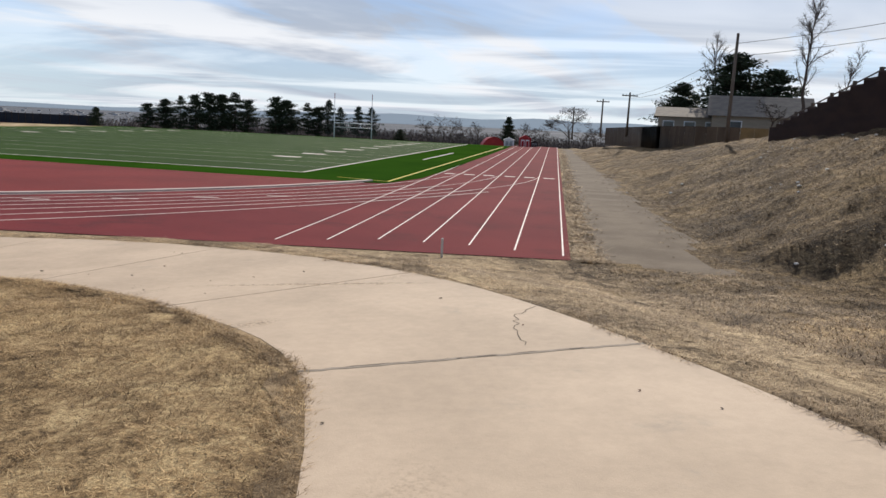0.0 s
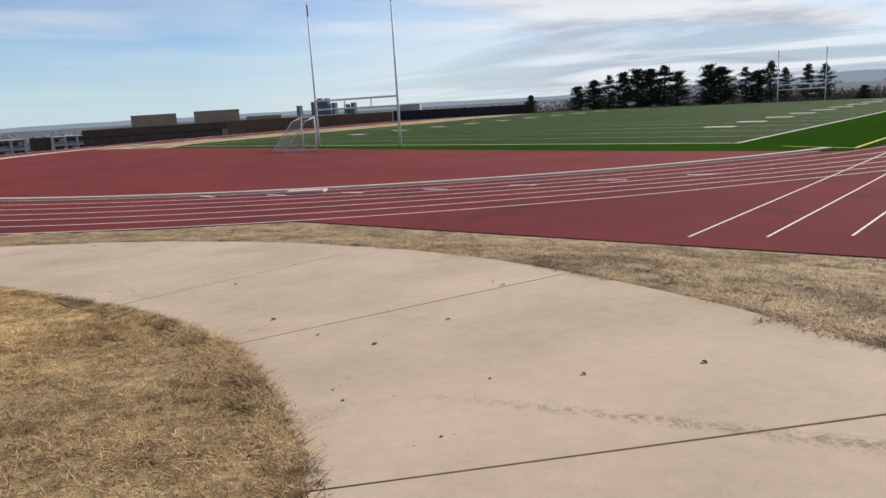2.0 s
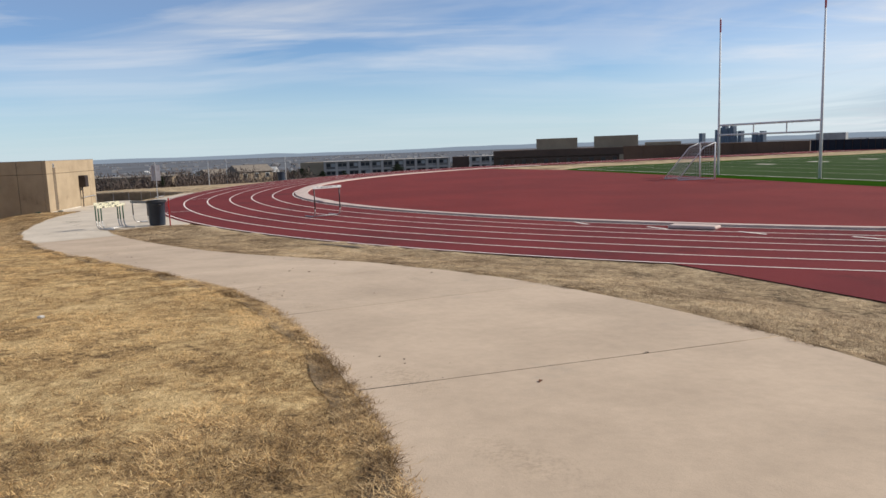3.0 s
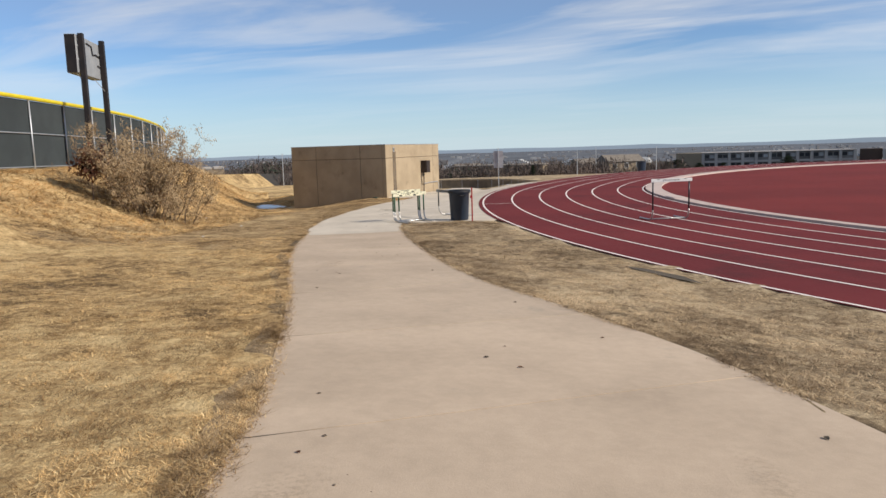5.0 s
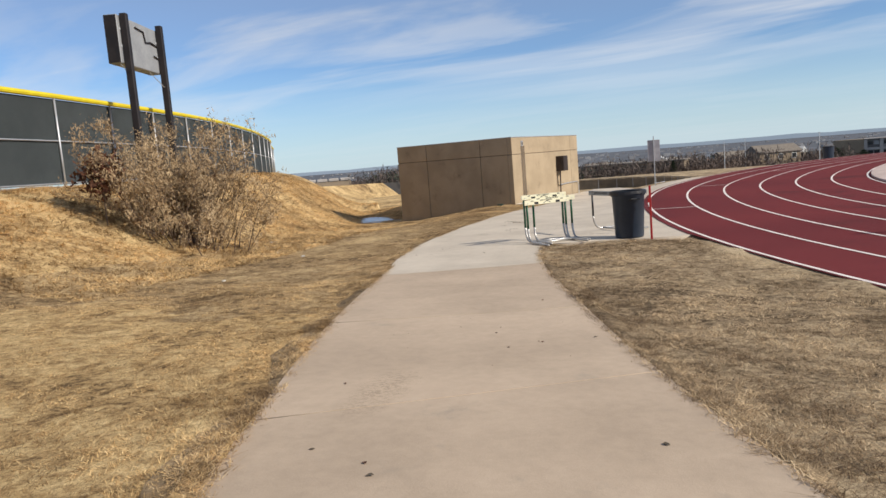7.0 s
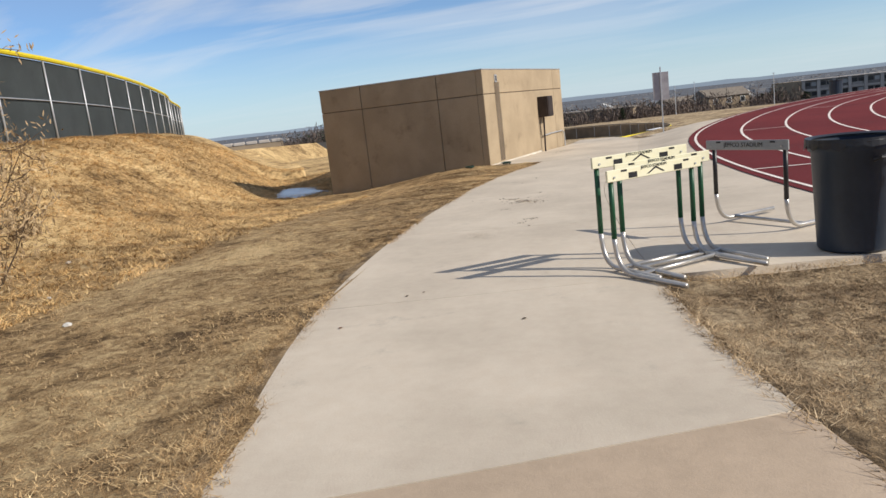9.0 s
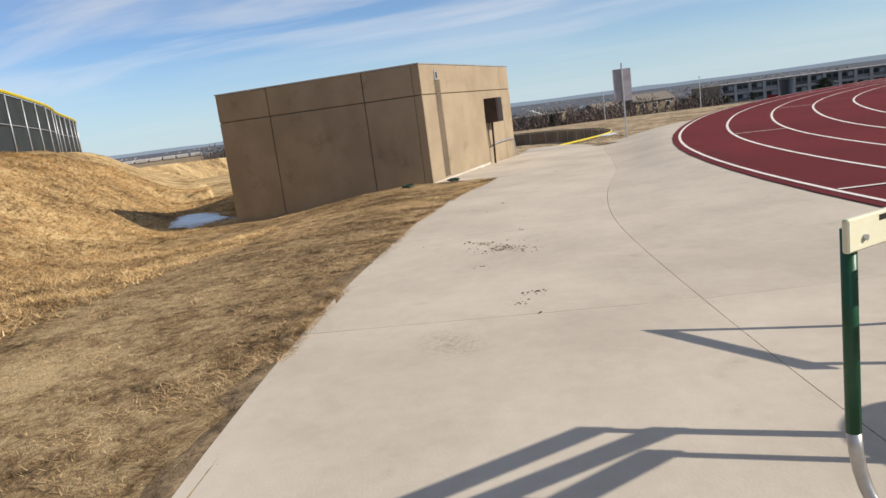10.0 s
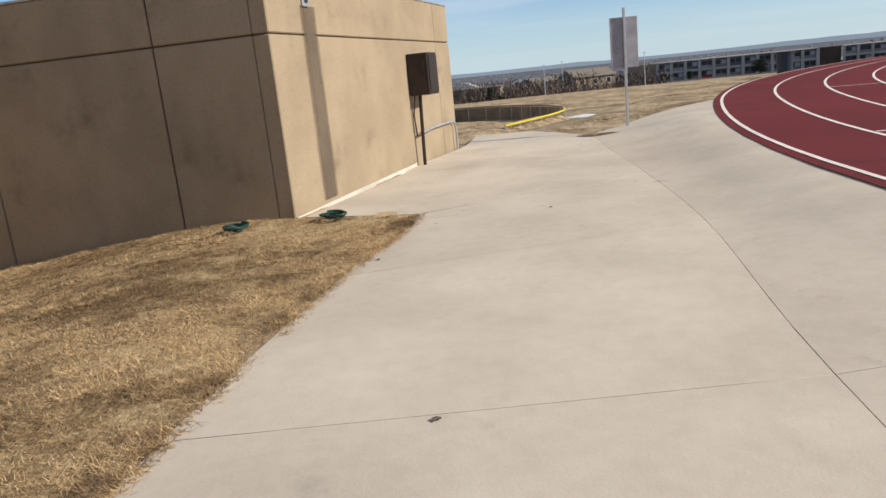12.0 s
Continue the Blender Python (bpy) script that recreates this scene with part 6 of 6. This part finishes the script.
# pale scraps and stones on the lawn and hillside
M_SCRAP = material("pale_scrap", (0.66, 0.63, 0.58), (0.55, 0.52, 0.47), 0.8, big=5, fine=30)
bm = bmesh.new()
bmesh.ops.create_icosphere(bm, subdivisions=1, radius=0.05)
for v in bm.verts:
    v.co = Vector((v.co.x * rl.uniform(0.7, 1.3), v.co.y * rl.uniform(0.7, 1.3), v.co.z * 0.5)) * K
stone_me = bpy.data.meshes.new("stone")
bm.to_mesh(stone_me)
bm.free()
stone_me.materials.append(M_SCRAP)
spots_ = [(-5.7, 8.0), (-5.9, 7.4), (-6.6, 8.6), (-14.2, 10.2), (-30.0, 6.4), (-33.5, 6.2), (-35.0, 4.9), (-36.9, 3.8)]
for k in range(34):
    spots_.append((rl.uniform(5.5, 14), rl.uniform(18, 44)))
for x, y in spots_:
    so = new("stone", stone_me)
    s = rl.uniform(0.5, 1.1) * (2.0 if x > 3 else 1.0)
    so.matrix_world = pose(x * K, y * K, (ground_z(x, y) + 0.015) * K, 0, 0, rl.uniform(0, 360)) @ Matrix.Diagonal((s, s, s, 1))
    tagged(so, "small pale stone lying in the dry grass", "stone", "pale stones in the grass")


# crumbs of dry earth trodden onto the paving
bm, rc = bmesh.new(), random.Random(12)
for cx, cy, sp, n in ((-40.28, 9.44, 0.05, 16), (-40.06, 9.64, 0.06, 30), (-39.6, 9.74, 0.07, 40), (-39.71, 9.87, 0.08, 60), (-39.46, 10.06, 0.07, 40), (-39.8, 9.8, 0.22, 46), (-37.69, 10.03, 0.05, 16), (-37.42, 9.89, 0.06, 20), (-38.87, 9.61, 0.06, 14), (-40.73, 10.09, 0.06, 12), (-14.6, 12.7, 0.5, 24), (-9.9, 12.6, 0.5, 20), (-5.9, 10.8, 0.4, 20), (-26.0, 11.5, 0.8, 20)):
    for _ in range(n):
        x, y, r = rc.gauss(cx, sp), rc.gauss(cy, sp), 0.003 + 0.009 * rc.random() ** 3
        for v in bmesh.ops.create_icosphere(bm, subdivisions=1, radius=r)["verts"]:
            v.co = Vector((v.co.x * rc.uniform(0.7, 1.5), v.co.y * rc.uniform(0.7, 1.5), v.co.z * 0.5)) + Vector((x, y, path_top(x, y) + r * 0.3))
crumbs = part("earth_crumbs", bm, material("dark_earth", (0.18, 0.142, 0.105), (0.125, 0.098, 0.074), 0.95, big=6, fine=60))
tagged(crumbs, "small dark crumbs of dry earth on the footpath", "earth", kind="stuff")

# ---- dry grass ----
def straw_material(name, a, b, c):
    m = bpy.data.materials.new(name)
    m.use_nodes = True
    n, l = m.node_tree.nodes, m.node_tree.links
    p = n["Principled BSDF"]
    p.inputs["Roughness"].default_value, p.inputs["Specular IOR Level"].default_value = 0.8, 0.2
    ge, cr = n.new("ShaderNodeNewGeometry"), n.new("ShaderNodeValToRGB")
    e = cr.color_ramp.elements
    e[0].position, e[0].color = 0.0, (*(v * 0.45 for v in a), 1)
    e[1].position, e[1].color = 1.0, (*c, 1)
    for at, col in ((0.28, a), (0.7, b)):
        e.new(at).color = (*col, 1)
    l.new(ge.outputs["Random Per Island"], cr.inputs["Fac"])
    nz, n2, co, mx = n.new("ShaderNodeTexNoise"), n.new("ShaderNodeTexNoise"), n.new("ShaderNodeTexCoord"), n.new("ShaderNodeMix")
    nz.inputs["Scale"].default_value, nz.inputs["Detail"].default_value, nz.inputs["Roughness"].default_value = 0.7 / K, 8, 0.68
    n2.inputs["Scale"].default_value, n2.inputs["Detail"].default_value, n2.inputs["Roughness"].default_value = 5.0 / K, 4, 0.7
    for t in (nz, n2):
        l.new(co.outputs["Object"], t.inputs["Vector"])
    av = n.new("ShaderNodeMix")
    av.inputs["Factor"].default_value = 0.4
    l.new(nz.outputs["Fac"], av.inputs["A"])
    l.new(n2.outputs["Fac"], av.inputs["B"])
    r = n.new("ShaderNodeMapRange")
    r.inputs["From Min"].default_value, r.inputs["From Max"].default_value = 0.435, 0.545
    l.new(av.outputs["Result"], r.inputs["Value"])
    mx.data_type, mx.blend_type = "RGBA", "MULTIPLY"
    mx.inputs["Factor"].default_value = 1.0
    l.new(cr.outputs["Color"], mx.inputs["A"])
    m2 = n.new("ShaderNodeMix")
    m2.data_type = "RGBA"
    m2.inputs["A"].default_value, m2.inputs["B"].default_value = (0.42, 0.37, 0.33, 1), (1.28, 1.25, 1.20, 1)
    l.new(r.outputs[0], m2.inputs["Factor"])
    l.new(m2.outputs["Result"], mx.inputs["B"])
    l.new(mx.outputs["Result"], p.inputs["Base Color"])
    return m


M_STRAW = straw_material("straw", (0.50, 0.32, 0.142), (0.71, 0.495, 0.232), (0.82, 0.63, 0.345))
M_STRAW3 = straw_material("verge_straw", (0.36, 0.258, 0.15), (0.56, 0.42, 0.26), (0.74, 0.59, 0.39))
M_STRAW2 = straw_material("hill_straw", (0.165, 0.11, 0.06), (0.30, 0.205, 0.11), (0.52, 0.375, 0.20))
M_STRAW5 = straw_material("dull_straw", (0.25, 0.16, 0.078), (0.44, 0.305, 0.155), (0.68, 0.51, 0.285))
M_STRAW4 = straw_material("brown_straw", (0.36, 0.238, 0.12), (0.55, 0.388, 0.203), (0.74, 0.57, 0.33))


def grass(name, n, sample, high, wide, mat, seed, label, lie=2.4):
    """Single blades of dry grass, each a leaning sliver, in one mesh."""
    rg_ = np.random.default_rng(seed)
    pts = []
    while len(pts) < n:
        x, y = sample(rg_)
        if x is None:
            continue
        pts.append((x, y, ground_z(x, y)))
    per = 7
    c = np.repeat(np.array(pts), per, 0)
    m = len(c)
    c[:, :2] += rg_.normal(size=(m, 2)) * 0.035
    a = rg_.uniform(0, 2 * np.pi, m)
    d = np.stack([np.cos(a), np.sin(a), np.zeros(m)], 1)
    s = np.stack([-np.sin(a), np.cos(a), np.zeros(m)], 1)
    h = high * rg_.uniform(0.4, 1.4, m)[:, None]
    ln = lie * rg_.uniform(0.2, 1.5, m)[:, None]
    up = np.array([0, 0, 1.0])
    w = wide * rg_.uniform(0.6, 1.3, m)[:, None]
    b0, b1 = c - s * w, c + s * w
    tip = c + up * h * 0.9 + d * h * ln * 1.3
    v = np.stack([b0, b1, tip], 1).reshape(-1, 3) * K
    me = bpy.data.meshes.new(name)
    me.vertices.add(len(v))
    me.vertices.foreach_set("co", v.ravel())
    tri = np.arange(3 * m).reshape(-1, 3)
    me.loops.add(tri.size)
    me.loops.foreach_set("vertex_index", tri.ravel())
    me.polygons.add(len(tri))
    me.polygons.foreach_set("loop_start", np.arange(len(tri)) * 3)
    me.polygons.foreach_set("loop_total", np.full(len(tri), 3))
    me.materials.append(mat)
    me.update()
    me.validate()
    return tagged(new(name, me), label, "grass", kind="stuff")


def beside(side, near, far_, t0, t1, skew=1.6):
    """Places along one side of the path, most of them close to it."""
    def one(rg_):
        t = rg_.uniform(t0, t1)
        k = int(t)
        a, b = catmull(LEFTS, k, t - k), catmull(RIGHTS, k, t - k)
        d = (a - b).normalized() * (1 if side == "left" else -1)
        e = (a if side == "left" else b) + d * (near + (far_ - near) * rg_.random() ** skew)
        if on_path(e.x, e.y) > 0.09 or in_track(e.x, e.y, -0.15) or (side != "left" and e.y > track_y(e.x) - 0.1 and e.x < 0):
            return None, None
        if e.x < -48.9 + 0.435 * (e.y - 8.66) and e.y > 8.6:
            return None, None
        dx, dy = e.x + 48.93, e.y - 8.55
        u, w = dx * -0.951 + dy * 0.309, dx * -0.309 + dy * -0.951
        if 0 < u < 7.3 and 0 < w < 5.8:
            return None, None
        return e.x, e.y
    return one


for n, t0, t1, mat, seed in ((30000, 2.0, 5.9, M_STRAW5, 1), (48000, 5.5, 13.0, M_STRAW, 21), (36000, 12.4, 18.99, M_STRAW4, 22)):
    grass("lawn_grass", n, beside("left", 0.03, 8.5, t0, t1, 1.75), 0.019, 0.0024, mat, seed, "short dry straw-coloured lawn grass beside the path")
grass("edge_grass", 16000, beside("left", -0.035, 0.16, 2.0, 18.99, 0.8), 0.022, 0.0025, M_STRAW4, 2, "ragged dry grass along the edge of the path")
grass("verge_grass", 62000, beside("right", 0.03, 5.8, 2.0, 14.3, 1.35), 0.021, 0.0027, M_STRAW3, 3, "short dry grass between the path and the track")
grass("verge_edge_grass", 12000, beside("right", -0.035, 0.2, 2.0, 14.3, 0.8), 0.026, 0.0026, M_STRAW3, 4, "ragged dry grass along the far edge of the path")


def hill(rg_):
    x, y = rg_.uniform(0.6, 18.0), 8 + 88 * rg_.random() ** 1.9
    if on_path(x, y) > 0 or x < 0.9:
        return None, None
    if x < 4.1 + 0.088 * max(0, y - 22) + 0.5 * rg_.normal() and y > 20.5 and x < 4.9 + 0.09 * max(0, y - 22):
        return None, None
    if 23 < y < 48 and x > wall_x(y) - 0.2:
        return None, None
    return x, y


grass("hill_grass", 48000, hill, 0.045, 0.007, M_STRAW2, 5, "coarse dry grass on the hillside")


def end_verge(rg_):
    x, y = rg_.uniform(-9, 4), rg_.uniform(13, 22.5)
    if on_path(x, y) > 0 or in_track(x, y, -0.1) or (y > 20.5 and x > lane_x(y) + 1.2):
        return None, None
    return x, y


grass("track_end_grass", 15000, end_verge, 0.026, 0.0042, M_STRAW3, 8, "short brown dry grass at the end of the straight")


def lane_edge(rg_):
    y = 21 + 70 * rg_.random() ** 1.6
    return lane_x(y) + 0.35 + abs(rg_.normal()) * 0.3, y


grass("lane_edge_grass", 5000, lane_edge, 0.06, 0.009, M_STRAW3, 9, "pale dry grass along the edge of the track straight")


def bank(rg_):
    x, y = rg_.uniform(-62, -28), rg_.uniform(-5.5, 5.5)
    if y < along(FENCE, x) + 0.1 or (x < -47 and y > 2.5):
        return None, None
    return x, y


grass("bank_grass", 26000, bank, 0.065, 0.006, M_STRAW, 6, "longer dry grass on the bank below the fence")


def by_wall(rg_):
    x, y = rg_.uniform(-51.0, -42.5), rg_.uniform(1.5, 9.8)
    dx, dy = x + 48.93, y - 8.55
    u, w = dx * -0.951 + dy * 0.309, dx * -0.309 + dy * -0.951
    if (u > -0.02 and w > -0.05) or on_path(x, y) > 0 or (y > 8.6 and x < -48.86 + 0.435 * (y - 8.66)):
        return None, None
    return x, y


grass("wall_grass", 30000, by_wall, 0.018, 0.0024, M_STRAW4, 7, "short dry grass in front of the utility building")

# bare soil where the lawn meets the paving
M_SOIL = turf_ground("bare_soil", (0.095, 0.066, 0.040), (0.20, 0.143, 0.086), (0.40, 0.29, 0.17), 0.04)


def soil_edge(edge_pts, other, k0, k1, seed):
    vs, fs = [], []
    n = 0
    for k in range(k0, k1):
        for i in range(14):
            t = i / 14
            a, b = catmull(edge_pts, k, t), catmull(other, k, t)
            d = (a - b).normalized()
            w = 0.16 + 0.16 * noise.noise((a.x * 1.1, a.y * 1.1, seed)) + 0.08 * noise.noise((a.x * 4, a.y * 4, seed))
            w = max(0.02, w)
            for off, drop in ((-0.05, 0.05), (-0.004, 0.003), (0.5 * w, 0.012), (w, 9)):
                e = a + d * off
                z = path_top(e.x, e.y) - drop
                vs.append((e.x, e.y, z if off <= 0.0 else max(ground_z(e.x, e.y) + 0.009, z)))
            if n:
                o = 4 * n
                for q in (0, 1, 2):
                    fs.append((o - 4 + q, o + q, o + q + 1, o - 3 + q))
            n += 1
    v = [Vector(c) for c in vs]
    f = fs[0]
    if (v[f[1]] - v[f[0]]).cross(v[f[2]] - v[f[0]]).z < 0:
        fs = [g[::-1] for g in fs]
    return tagged(new("soil_edge", mesh_of("soil_edge", vs, fs, M_SOIL, True)), "dark bare soil along the edge of the footpath", "soil", kind="structure")


soil_edge(LEFTS, RIGHTS, 2, 18, 1.0)
soil_edge(RIGHTS, LEFTS, 2, 14, 5.0)
# the hollow's dark inside is painted as a flat patch without depth
hollow = blob("soil_hollow", -24.0, 16.5, 0.75, 0.13, 25, ground_z(-24.0, 16.5) + 0.02, M_JOINT, 3, 0.0)
tagged(hollow, "flat dark patch standing for an eroded hollow beside the track", "soil", kind="structure")
for x, y, rx, ry, rz in ((-56.05, 14.3, 0.55, 0.3, 80), (-55.2, 13.75, 0.7, 0.16, 55), (-56.6, 10.9, 0.5, 0.3, 10)):
    mound = blob("soil_patch", x, y, rx, ry, rz, max(ground_z(x, y), path_top(x, y) if x > -56 else -9) + 0.012, M_SOIL, int(-x * 10), 0.05)
    tagged(mound, "dark trodden earth at the edge of the paving", "soil", kind="structure")
